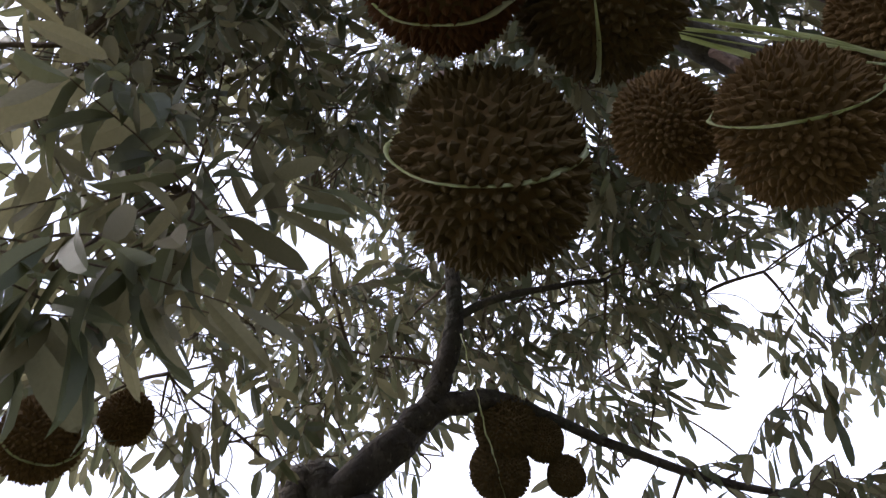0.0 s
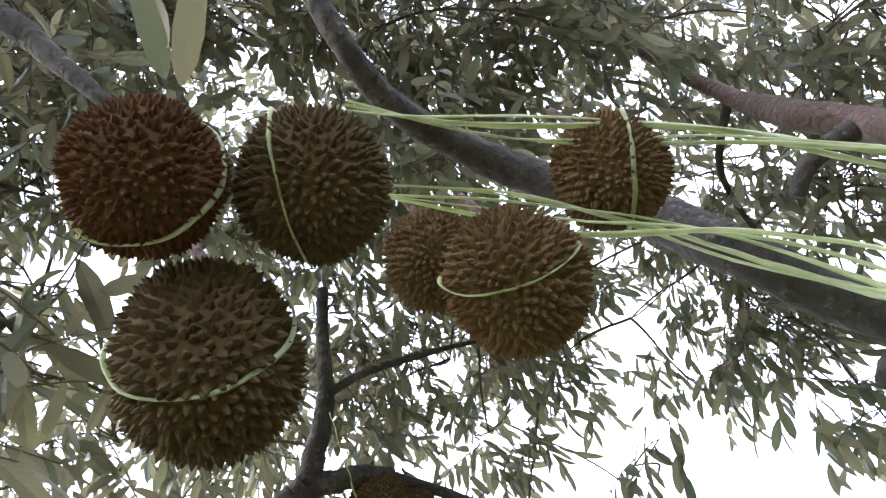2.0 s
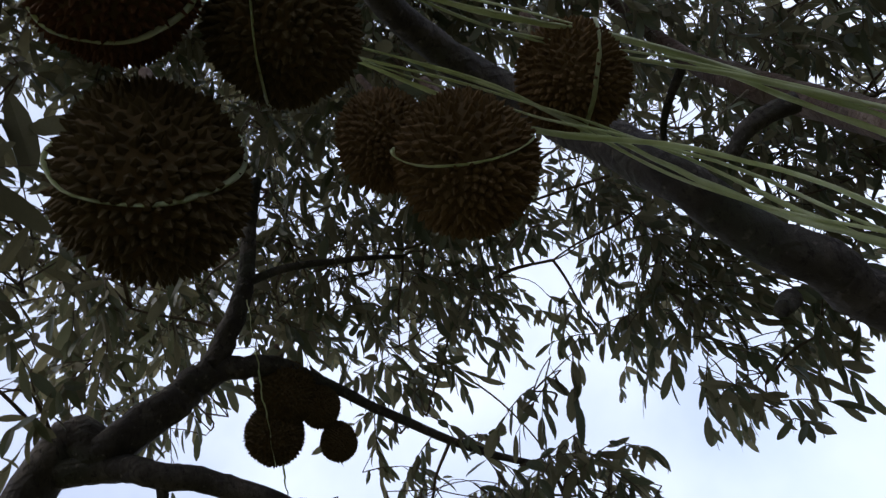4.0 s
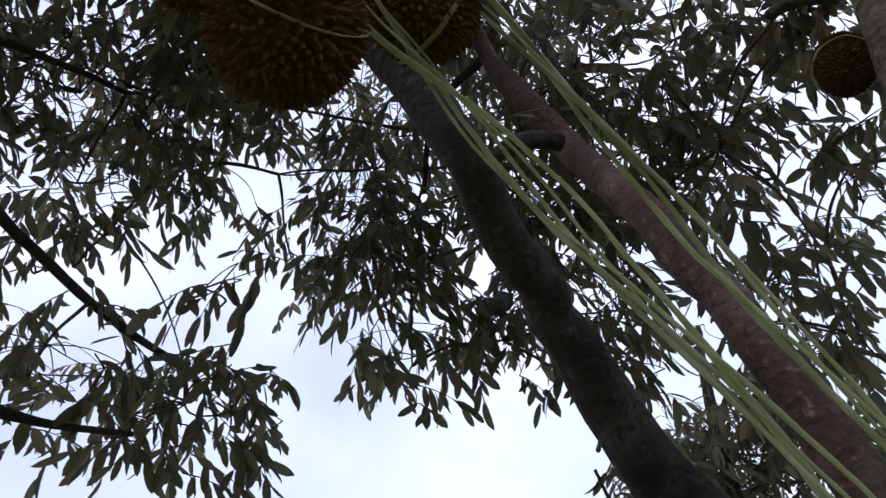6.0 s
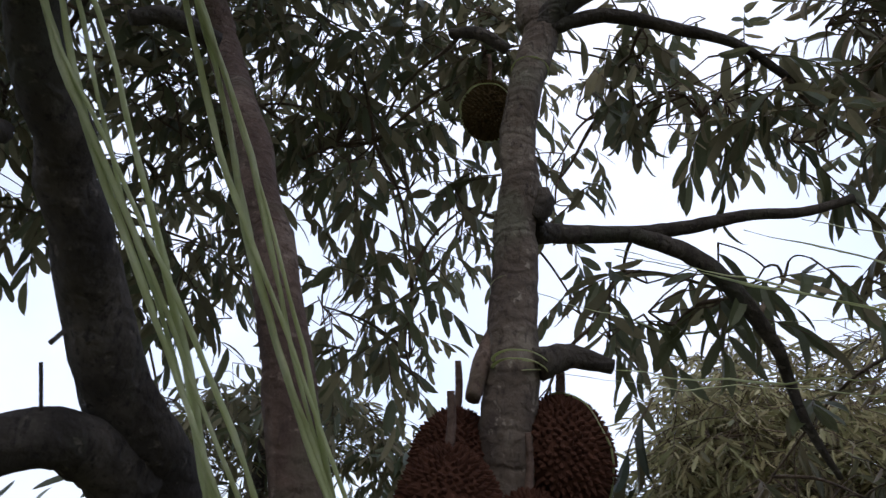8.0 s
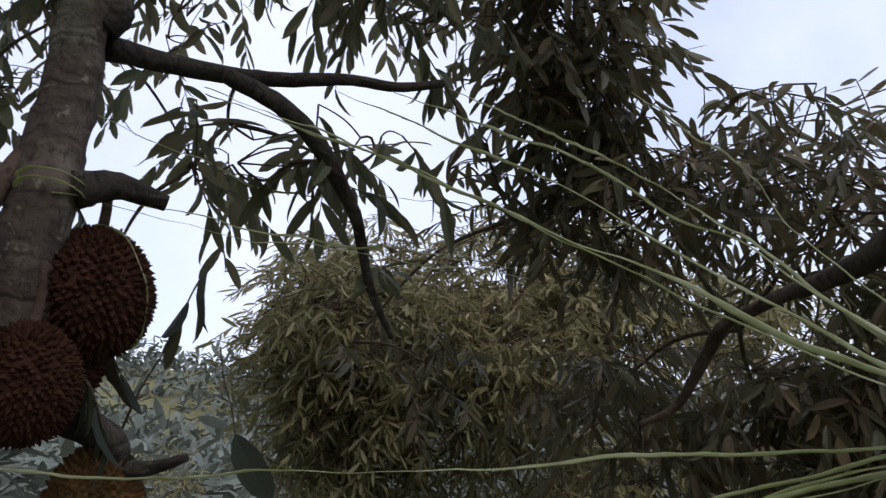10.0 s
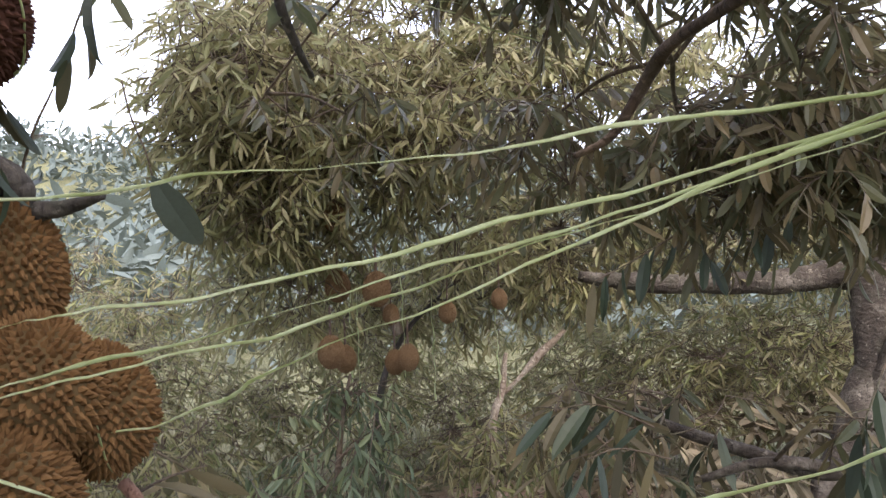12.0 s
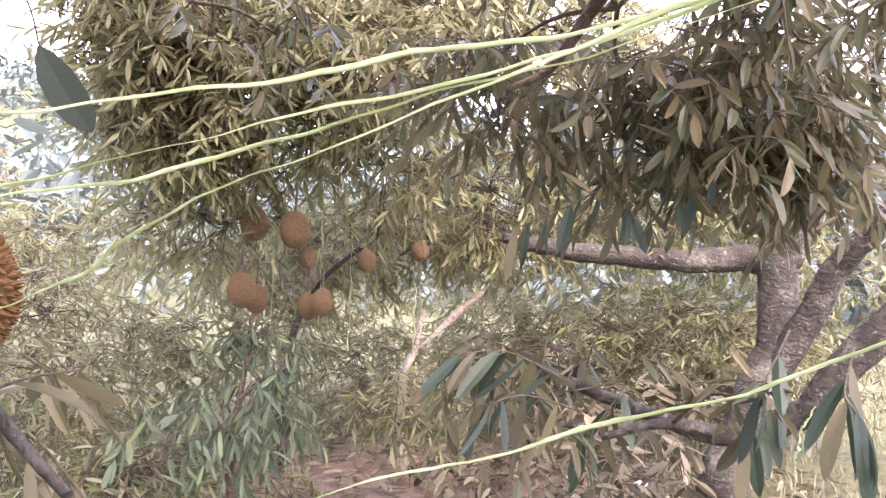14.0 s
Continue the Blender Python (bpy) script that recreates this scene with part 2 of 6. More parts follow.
def tube_arrays(line, radii, sides=10, rough=0.0, flat=1.0, twist=0.0, seed=0):
    rng = np.random.default_rng(seed)
    n = len(line)
    tang = np.gradient(line, axis=0)
    tang /= np.linalg.norm(tang, axis=1)[:, None] + 1e-9
    ref = np.array([0.31, 0.17, 0.93]) if abs(tang[n // 2][2]) < 0.9 else np.array([0.9, 0.3, 0.1])
    u = np.cross(tang, ref)
    u /= np.linalg.norm(u, axis=1)[:, None] + 1e-9
    v = np.cross(tang, u)
    ang = np.linspace(0, 2 * np.pi, sides, endpoint=False)
    turn = np.linspace(0, twist, n)[:, None]
    ca, sa = np.cos(ang)[None, :], np.sin(ang)[None, :] * flat
    cu, cv = ca * np.cos(turn) - sa * np.sin(turn), ca * np.sin(turn) + sa * np.cos(turn)
    r = np.asarray(radii)[:, None] * (1 + rough * rng.normal(size=(n, sides)))
    ring = line[:, None, :] + r[..., None] * (cu[..., None] * u[:, None, :] + cv[..., None] * v[:, None, :])
    verts = np.concatenate([ring.reshape(-1, 3), line[:1], line[-1:]])
    i = np.arange(n - 1)[:, None] * sides
    j = np.arange(sides)[None, :]
    k = (j + 1) % sides
    a, b, c, d = i + j, i + k, i + sides + k, i + sides + j
    tris = np.concatenate([np.stack([a, b, c], -1).reshape(-1, 3), np.stack([a, c, d], -1).reshape(-1, 3)])
    s, e, last = n * sides, n * sides + 1, (n - 1) * sides
    jj, kk = j[0], k[0]
    caps = np.concatenate([np.stack([np.full(sides, s), kk, jj], 1), np.stack([np.full(sides, e), last + jj, last + kk], 1)])
    return verts, np.concatenate([tris, caps])


def limb(tree, name, pts, mat, sides=12, rough=0.035, label="", steps=7):
    """A limb or trunk of a tree through points (x, y, z, radius)."""
    line = smooth_line(pts, steps)
    wob = np.array([noise.noise_vector(Vector(p[:3]) * min(6.0, 0.22 / p[3])) for p in line]) * line[:, 3:4] * 0.35
    v, t = tube_arrays(line[:, :3] + wob, line[:, 3], sides, rough, seed=len(pts) + int(abs(pts[0][0]) * 100))
    tree["nodes"].extend([q[:3] for q in line[:: max(1, steps // 2)]])
    return part(name, raw_mesh(name, v, t), mat, tree["ob"], label)


# ---- leaves ----
def leaf_template():
    """A folded, sagging oblong blade with a short tip."""
    rows = [(0.1, 0.052, 0.014), (0.3, 0.1, 0.026), (0.56, 0.112, 0.03), (0.8, 0.09, 0.024), (0.93, 0.042, 0.012)]
    v = [(0, 0, 0)]
    for s, w, lift in rows:
        sag = -0.16 * s * s
        v += [(s, w, sag + lift), (s, 0, sag), (s, -w, sag + lift)]
    v.append((1.0, 0, -0.19))
    tri = [(0, 2, 1), (0, 3, 2)]
    for i in range(len(rows) - 1):
        l, m, r = (1 + 3 * i + q for q in range(3))
        L, M, R = (4 + 3 * i + q for q in range(3))
        tri += [(l, m, M), (l, M, L), (m, r, R), (m, R, M)]
    tri += [(13, 14, 16), (14, 15, 16)]
    return np.array(v, dtype=float), np.array(tri), np.zeros(len(tri), dtype=int)


LEAF_V, LEAF_T, LEAF_M = leaf_template()


def unit(a):
    return a / (np.linalg.norm(a, axis=-1, keepdims=True) + 1e-9)


def leaves_at(place, along, size, rng, tilt=0.75, slim=1.0):
    """Vertices and triangles of leaves that start at place and point along."""
    n = len(place)
    x = unit(along)
    up = unit(np.array([0, 0, 1.0]) + tilt * rng.normal(size=(n, 3)))
    y = unit(np.cross(up, x))
    z = np.cross(x, y)
    wide = rng.uniform(1.0, 1.5, n) * slim
    bend = rng.uniform(0.2, 1.9, n)
    t = LEAF_V
    v = place[:, None, :] + size[:, None, None] * (t[None, :, 0:1] * x[:, None] + (t[None, :, 1] * wide[:, None])[..., None] * y[:, None] + (t[None, :, 2] * bend[:, None])[..., None] * z[:, None])
    tri = LEAF_T[None] + (np.arange(n) * len(t))[:, None, None]
    side = (rng.uniform(size=n) < 0.55).astype(int)
    return v.reshape(-1, 3), tri.reshape(-1, 3), np.repeat(side, len(LEAF_T))


def unit_leaf(bend, wide, look_):
    me = raw_mesh("leaf", LEAF_V * np.array([1, wide, bend]), LEAF_T, LEAF_M, False)
    me.materials.append(look_)
    return me


SHAPES = ((0.4, 1.0), (1.0, 0.9), (1.8, 1.12), (1.3, 1.2), (2.4, 0.95), (0.1, 1.08))
LEAVES = [unit_leaf(b, w, (LEAF_TOP, LEAF_UNDER)[i % 2]) for i, (b, w) in enumerate(SHAPES)]
DARK_LEAVES = [unit_leaf(b, w * 0.85, (DEEP_GREEN, DEEP_GREEN, DULL_BROWN)[i % 3]) for i, (b, w) in enumerate(SHAPES)]
BROWN_LEAVES = [unit_leaf(b, w * 0.8, (DULL_BROWN, BRONZE)[i % 2]) for i, (b, w) in enumerate(SHAPES)]
BRONZE_LEAVES = [unit_leaf(b, w * 0.72, (BRONZE_TOP, BRONZE)[i % 2]) for i, (b, w) in enumerate(SHAPES)]


def one_leaf(parent, place, along, length, rng, tilt=0.6, shapes=None):
    """One leaf as a part of its own."""
    x = Vector(along).normalized()
    up = Vector((0, 0, 1)) + Vector(tilt * rng.normal(size=3))
    y = up.cross(x).normalized()
    z = x.cross(y)
    ob = part("leaf", (shapes or LEAVES)[int(rng.integers(6))], None, parent)
    m = Matrix((x, y, z)).transposed().to_4x4()
    ob.matrix_basis = Matrix.Translation(Vector(place) - parent.location) @ m @ Matrix.Diagonal((length, length, length, 1))
    return ob


def spray(label, pts, leaves, length, radius=0.003, seed=0, droop=0.8, shapes=None):
    """A short leafy shoot whose leaves are single parts."""
    rng = np.random.default_rng(seed + 900)
    root = thing("leafy_shoot", pts[0], label, "branch", "leafy shoots")
    line = smooth_line(pts, 6)
    v, t = tube_arrays(line - np.array(pts[0]), np.linspace(radius, radius * 0.5, len(line)), 6)
    part("stem", raw_mesh("stem", v, t), TWIG, root)
    for i in range(leaves):
        k = (i + 1) / leaves
        p = line[min(len(line) - 1, int(k * (len(line) - 1)))]
        q = line[max(0, int(k * (len(line) - 1)) - 1)]
        way = unit(p - q + 1e-6)
        side = unit(np.cross(way, np.array([0, 0, 1.0]))) * (1 if i % 2 else -1)
        one_leaf(root, p, way * 0.5 + side * 0.6 * (k < 1) + np.array([0, 0, -droop]) * rng.uniform(0.6, 1.4) + 0.2 * rng.normal(size=3), length * rng.uniform(0.8, 1.15), rng, shapes=shapes)
    return root


def tree(name, place, label, category="tree", kind="", group=""):
    return {"ob": thing(name, (0, 0, 0), label, category, group, kind), "nodes": [place], "leaf": [], "stick": [], "slim": 1.0, "droop": 0.8, "leaves": LEAVES, "seed": len(bpy.data.objects)}


def bough(tr, place, wide, high, count, leaf, droop=None, link=True, per=9, single=False):
    """Leafy twigs in an ellipsoid round the place, hung on a thin branch from the nearest part of the tree."""
    tr["seed"] += 1
    droop = tr["droop"] if droop is None else droop
    rng = np.random.default_rng(tr["seed"] * 7 + 3)
    c = np.array(place)
    count = max(count, 1)
    g = unit(rng.normal(size=(count, 3)))
    q = g * rng.uniform(0.15, 1, (count, 1)) ** 0.45
    base = c + q * np.array([wide, wide, high])
    way = unit(q * np.array([1, 1, 0.45]) * 0.8 + 0.55 * rng.normal(size=(count, 3)) * np.array([1, 1, 0.5]) + np.array([0, 0, -0.2]))
    size = rng.uniform(1.6, 2.6, count) * leaf
    base = base - way * size[:, None] * 0.5
    s = np.linspace(0.12, 1.0, per)
    down = np.array([0, 0, -1.0])
    spot = base[:, None] + way[:, None] * (s[None, :, None] * size[:, None, None]) + down * (0.28 * s ** 2)[None, :, None] * size[:, None, None]
    side = unit(np.cross(way, down))
    flip = np.where(np.arange(per) % 2, 1.0, -1.0)[None, :, None]
    hang = rng.uniform(0.6, 1.7, (count, per, 1)) * droop
    along = way[:, None] * (0.35 + 0.7 * s ** 3)[None, :, None] + side[:, None] * flip * (0.75 * (1 - 0.6 * s ** 3))[None, :, None] + down * hang + 0.3 * rng.normal(size=(count, per, 3))
    length = leaf * rng.uniform(0.68, 1.15, count * per)
    if single:
        for p, w, z in zip(spot.reshape(-1, 3), along.reshape(-1, 3), length):
            one_leaf(tr["ob"], p, w, z, rng, shapes=tr["leaves"])
    else:
        tr["leaf"].append(leaves_at(spot.reshape(-1, 3), along.reshape(-1, 3), length, rng, slim=tr["slim"]))
    knots = c + unit(rng.normal(size=(max(2, count // 7), 3))) * np.array([wide, wide, high]) * 0.5
    for k in knots:
        a = np.linspace(0, 1, 5)[:, None]
        tr["stick"].append((c + (k - c) * a + 0.12 * wide * np.sin(a * np.pi) * unit(rng.normal(size=3)), np.linspace(0.0042, 0.003, 5)))
    for b, w, z in zip(base, way, size):
        a = np.linspace(0, 1, 4)[:, None]
        tr["stick"].append((b + w * a * z + down * 0.28 * a ** 2 * z, np.linspace(0.0028, 0.0012, 4)))
        a = np.linspace(0, 1, 7)[:, None]
        k = knots[np.argmin(np.linalg.norm(knots - b, axis=1))]
        bow = k + (b - k) * a + (np.array([0, 0, 0.05]) + 0.08 * rng.normal(size=3)) * np.sin(a * np.pi) * np.linalg.norm(b - k)
        tr["stick"].append((bow, np.linspace(0.0026, 0.0018, 7)))
    if link:
        nodes = np.array(tr["nodes"])
        near = nodes[np.argmin(np.linalg.norm(nodes - c, axis=1))]
        mid = (near + c) / 2 + np.array([0, 0, 0.08]) * np.linalg.norm(near - c)
        line = smooth_line([near, mid, c], 9)
        far = np.linalg.norm(near - c)
        k = np.linspace(0, 1, len(line))[:, None]
        line = line + 0.05 * far * (np.sin(k * np.pi) * unit(rng.normal(size=3)) + 0.4 * np.sin(k * 2 * np.pi) * unit(rng.normal(size=3)))
        tr["stick"].append((line, np.linspace(0.0075, 0.0038, len(line))))
    tr["nodes"].append(tuple(c))


def finish(tr, top, under, twig=None):
    """Join the leaves and the thin twigs of a tree into one part each."""
    if not tr["leaf"]:
        return
    v = np.concatenate([a[0] for a in tr["leaf"]])
    off = np.cumsum([0] + [len(a[0]) for a in tr["leaf"]])
    t = np.concatenate([a[1] + o for a, o in zip(tr["leaf"], off)])
    m = np.concatenate([a[2] for a in tr["leaf"]])
    part("foliage", raw_mesh("foliage", v, t, m, False), [top, under], tr["ob"], kind="stuff")
    vs, ts, o = [], [], 0
    for i, (line, radii) in enumerate(tr["stick"]):
        a, b = tube_arrays(line, radii, 5, seed=i)
        vs.append(a)
        ts.append(b + o)
        o += len(a)
    if vs:
        part("twigwork", raw_mesh("twigwork", np.concatenate(vs), np.concatenate(ts)), twig or TWIG, tr["ob"], kind="stuff")


# ---- durian fruit ----
def durian_mesh(seed, spikes=840):
    """A unit fruit, about 2 wide and 2.3 high, with a lobed husk and thorns."""
    rng = np.random.default_rng(seed)

    def shell(d):
        th = np.arctan2(d[:, 1], d[:, 0])
        lobe = 1 + 0.035 * np.cos(5 * th + seed) * (1 - d[:, 2] ** 2)
        taper = 1 - 0.07 * d[:, 2] - 0.05 * d[:, 2] ** 2
        return d * np.stack([lobe * taper, lobe * taper, np.full(len(d), 1.16)], 1) * 0.91

    nu, nv = 28, 18
    uu, vv = np.meshgrid(np.linspace(0, 2 * np.pi, nu, endpoint=False), np.linspace(0.02, np.pi - 0.02, nv))
    d = np.stack([np.sin(vv) * np.cos(uu), np.sin(vv) * np.sin(uu), np.cos(vv)], -1).reshape(-1, 3)
    verts = [shell(d)]
    tris = []
    for i in range(nv - 1):
        for j in range(nu):
            a, b, c, e = i * nu + j, i * nu + (j + 1) % nu, (i + 1) * nu + (j + 1) % nu, (i + 1) * nu + j
            tris += [(a, e, c), (a, c, b)]
    k = np.arange(spikes) + 0.5
    ph = np.arccos(1 - 2 * k / spikes)
    th = np.pi * (1 + 5 ** 0.5) * k
    d = np.stack([np.sin(ph) * np.cos(th), np.sin(ph) * np.sin(th), np.cos(ph)], 1) + 0.018 * rng.normal(size=(spikes, 3))
    d = unit(d)
    foot = shell(d)
    nrm = unit(d * np.array([1, 1, 0.8]))
    lean = unit(nrm + 0.16 * rng.normal(size=(spikes, 3)) + np.array([0, 0, -0.12]))
    a = unit(np.cross(nrm, np.array([0.2, 0.4, 0.9])))
    b = np.cross(nrm, a)
    wide = 0.069 * rng.uniform(0.85, 1.15, spikes)
    tall = 0.118 * rng.uniform(0.8, 1.2, spikes)
    n0 = len(verts[0])
    sv = []
    for q in range(5):
        ang = q * 2 * np.pi / 5
        sv.append(foot - nrm * 0.02 + (a * math.cos(ang) + b * math.sin(ang)) * wide[:, None])
    mid = foot + lean * tall[:, None] * 0.5
    for q in range(5):
        ang = q * 2 * np.pi / 5
        sv.append(mid + (a * math.cos(ang) + b * math.sin(ang)) * wide[:, None] * 0.5)
    sv.append(foot + lean * tall[:, None])
    sv = np.stack(sv, 1)
    tt = []
    for q in range(5):
        r = (q + 1) % 5
        tt += [(q, r, 5 + r), (q, 5 + r, 5 + q), (5 + q, 5 + r, 10)]
    tt = np.array(tt)[None] + (n0 + np.arange(spikes) * 11)[:, None, None]
    verts.append(sv.reshape(-1, 3))
    return verts[0], np.array(tris), verts[1], tt.reshape(-1, 3) - n0


FRUIT = [durian_mesh(s) for s in (1, 4, 9)]
husks = {}


def fruit_meshes(kind, thorn):
    key = (kind, thorn.name)
    if key not in husks:
        bv, bt, tv, tt = FRUIT[kind]
        husks[key] = raw_mesh("husk", bv, bt), raw_mesh("thorn_coat", tv, tt, None, False)
    return husks[key]


def band_mesh(r, normal, offset=0.0, width=0.0034, seed=0):
    """A string slung round a fruit of radius r, in the plane with that normal."""
    rng = np.random.default_rng(seed)
    n = np.array(normal, dtype=float)
    n /= np.linalg.norm(n)
    a = unit(np.cross(n, np.array([0.3, 0.2, 0.9])))
    b = np.cross(n, a)
    ang = np.linspace(0, 2 * np.pi, 49)[:-1]
    rad = math.sqrt(max(0.05, 1 - offset * offset))
    line = (np.cos(ang)[:, None] * a + np.sin(ang)[:, None] * b) * rad + n * offset
    stretch = np.array([1.0, 1.0, 1.14])
    line = line * stretch * r * (1.0 + 0.015 * np.sin(ang * 7 + seed))[:, None]
    line = np.concatenate([line, line[:2]])
    v, t = tube_arrays(line, np.full(len(line), width), 6, 0.05, 0.3, 0.6, seed)
    return raw_mesh("string_band", v, t)


def durian(place, r, label, group, kind=0, thorn=None, spin=0.0, lean=(0, 0), bands=(), stalk=0.1, tall=1.0):
    root = thing("durian", place, label, "durian", group)
    body, coat = fruit_meshes(kind, thorn or THORN)
    h = part("husk", body, thorn if thorn in (THORN_DARK, THORN_TAN) else HUSK, root)
    h.matrix_basis = pose(0, 0, 0, lean[0], lean[1], spin) @ Matrix.Diagonal((r, r, r * tall, 1))
    part("thorn_coat", coat, thorn or THORN, h, kind="stuff")
    if stalk:
        top = r * 1.0 * tall
        line = smooth_line([(0, 0, top * 0.92), (0.006, 0.004, top + stalk * 0.5), (0.002, -0.006, top + stalk)], 4)
        v, t = tube_arrays(line, np.linspace(r * 0.1, r * 0.075, len(line)), 8, 0.05)
        s = part("stalk", raw_mesh("stalk", v, t), BARK_RED, root)
        s.rotation_euler = (radians(lean[0]), radians(lean[1]), 0)
    for i, band in enumerate(bands):
        part("string_band", band_mesh(r * 1.0, band[:3], band[3] if len(band) > 3 else 0.0, seed=i), STRING, root, "yellow-green raffia string slung round the fruit")
    return root


# ---- strings ----
def string(pts, width, label, seed=0, wave=0.004, group="raffia strings", smooth=12, spin=None, flat=0.25, taper=1.0):
    """A raffia ribbon through the points."""
    rng = np.random.default_rng(seed + 50)
    p = np.array(pts, dtype=float)
    far = np.concatenate([[0], np.cumsum(np.linalg.norm(np.diff(p, axis=0), axis=1))])
    n = 90
    k = np.linspace(0, 1, n)
    line = np.stack([np.interp(k * far[-1], far, p[:, i]) for i in range(3)], 1)
    for _ in range(smooth):
        line[1:-1] = (line[:-2] + 2 * line[1:-1] + line[2:]) / 4
    for f_, a_ in ((3, 1.0), (7, 0.6), (17, 0.25)):
        ph = rng.uniform(0, 6.28, 3)
        line = line + wave * a_ * np.sin(k[:, None] * f_ * 6.28 + ph) * np.sin(np.pi * k)[:, None] ** 0.4
    rad = width * np.interp(k, [0, 0.22], [taper, 1]) * (1 + 0.35 * np.sin(k * 23 + rng.uniform(0, 6)) * rng.uniform(0.3, 1))
    v, t = tube_arrays(line, rad, 6, 0.16, flat, rng.uniform(2, 7) if spin is None else spin, seed)
    ob = part("raffia_string", raw_mesh("raffia_string", v, t), STRING)
    return tagged(ob, label, "string", group)


def bundle(centre, count, seed):
    """Loose raffia ribbons that run along one line, crossing and parting on the way."""
    rng = np.random.default_rng(seed + 300)
    line = smooth_line(centre, 4)
    k = np.linspace(0, 1, len(line))
    for i in range(count):
        ph, turns, far = rng.uniform(0, 6.28), rng.uniform(0.8, 1.9), rng.uniform(0.006, 0.015)
        a = ph + turns * 6.28 * k
        off = np.stack([np.cos(a), 0.7 * np.sin(a), 0.6 * np.sin(a + 0.8)], 1) * far * (0.8 + np.clip(k * 2.2, 0, 0.6))[:, None]
        string([tuple(p) for p in line + off], float(rng.uniform(0.0042, 0.0076)), "yellow-green raffia ribbon running down from the fruit cluster", seed + i, 0.003, smooth=2, spin=rng.uniform(0.5, 2.2), flat=0.55, taper=0.3)


# ---- ground, valley and hills ----
def ground_height(x, y):
    s = x * 0.67 + y * 0.74
    z = -0.11 * np.clip(s - 0.6, 0, 9) - 0.02 * np.clip(s - 9, 0, 40)
    r = np.sqrt(x * x + y * y)
    az = np.degrees(np.arctan2(x, y))
    ridge = 3.0 + 7.5 * np.clip((az + 12) / 22, 0, 1) - 2.5 * np.clip((az - 24) / 30, 0, 1) + 0.6 * np.sin(az * 0.21) + 0.4 * np.sin(az * 0.6)
    rise = np.clip((r - 26) / 62, 0, 1)
    return z + rise ** 1.6 * (ridge + 1.5)


def build_ground():
    rad = np.concatenate([np.linspace(0, 14, 57), np.linspace(15, 100, 40), np.array([140, 220, 400, 900])])
    ang = np.radians(np.arange(0, 360, 3.0))
    R, A = np.meshgrid(rad, ang, indexing="ij")
    X, Y = R * np.sin(A), R * np.cos(A)
    rough = np.array([noise.noise(Vector((a * 1.3, b * 1.3, 0.3))) + 0.4 * noise.noise(Vector((a * 4, b * 4, 1.3))) for a, b in zip(X.ravel(), Y.ravel())]).reshape(X.shape)
    Z = ground_height(X, Y) + 0.06 * rough * (R < 60) - np.clip(R - 95, 0, 30) * 0.3
    n = len(ang)
    i = np.arange(len(rad) - 1)[:, None] * n
    j = np.arange(n)[None, :]
    k = (j + 1) % n
    a, b, c, d = i + j, i + k, i + n + k, i + n + j
    tris = np.concatenate([np.stack([a, b, c], -1).reshape(-1, 3), np.stack([a, c, d], -1).reshape(-1, 3)])
    ob = part("ground", raw_mesh("ground", np.stack([X, Y, Z], -1).reshape(-1, 3), tris), SOIL)
    tagged(ob, "brown soil slope with dry grass and leaf litter", "ground", kind="structure")


build_ground()

# ---- the durian trees ----
tree_a = tree("durian_tree", (-0.45, 1.25, 2.6), "leaning durian tree with a thick grey mossy trunk")
limb(tree_a, "trunk", [(0.010, 2.138, -0.100, 0.1), (-0.050, 1.988, 0.700, 0.085), (-0.130, 1.688, 1.443, 0.075), (-0.193, 1.391, 1.702, 0.056), (-0.229, 1.200, 1.871, 0.045), (-0.244, 1.032, 2.002, 0.037), (-0.252, 0.949, 2.067, 0.035), (-0.257, 0.876, 2.139, 0.034), (-0.312, 0.884, 2.305, 0.040), (-0.357, 0.858, 2.452, 0.039), (-0.388, 0.815, 2.578, 0.036), (-0.382, 0.707, 2.649, 0.032), (-0.317, 0.528, 2.645, 0.026), (-0.237, 0.428, 2.600, 0.021), (-0.162, 0.360, 2.699, 0.020), (-0.109, 0.341, 2.978, 0.020)], BARK, 18, 0.03)
limb(tree_a, "limb", [(-0.109, 0.341, 2.978, 0.020), (-0.116, 0.055, 3.000, 0.020), (-0.209, -0.096, 2.705, 0.022), (-0.228, -0.027, 2.546, 0.017), (-0.230, 0.031, 2.442, 0.012), (-0.248, 0.103, 2.339, 0.006)], BARK, 10)
limb(tree_a, "limb", [(-0.209, -0.096, 2.705, 0.020), (-0.237, -0.219, 2.725, 0.018), (-0.348, -0.365, 2.749, 0.015)], BARK, 10)
limb(tree_a, "limb", [(-0.179, 1.462, 1.589, 0.052), (-0.226, 1.369, 1.635, 0.047), (-0.274, 1.296, 1.641, 0.043), (-0.393, 1.303, 1.616, 0.044), (-0.568, 1.328, 1.574, 0.044), (-0.801, 1.356, 1.463, 0.045)], BARK, 14)
limb(tree_a, "dead_twig", [(-0.271, 1.273, 1.655, 0.003), (-0.273, 1.254, 1.695, 0.003), (-0.279, 1.243, 1.737, 0.003)], BARK, 6)
limb(tree_a, "dead_twig", [(-0.249, 1.222, 1.778, 0.004), (-0.256, 1.204, 1.755, 0.004)], BARK, 6)
limb(tree_a, "knot", [(-0.282, 0.986, 1.951, 0.016), (-0.281, 0.941, 1.924, 0.012)], BARK, 8)
tree_b = tree("durian_tree", (-0.3, 1.6, 2.9), "slender reddish-brown durian tree beside the thick trunk")
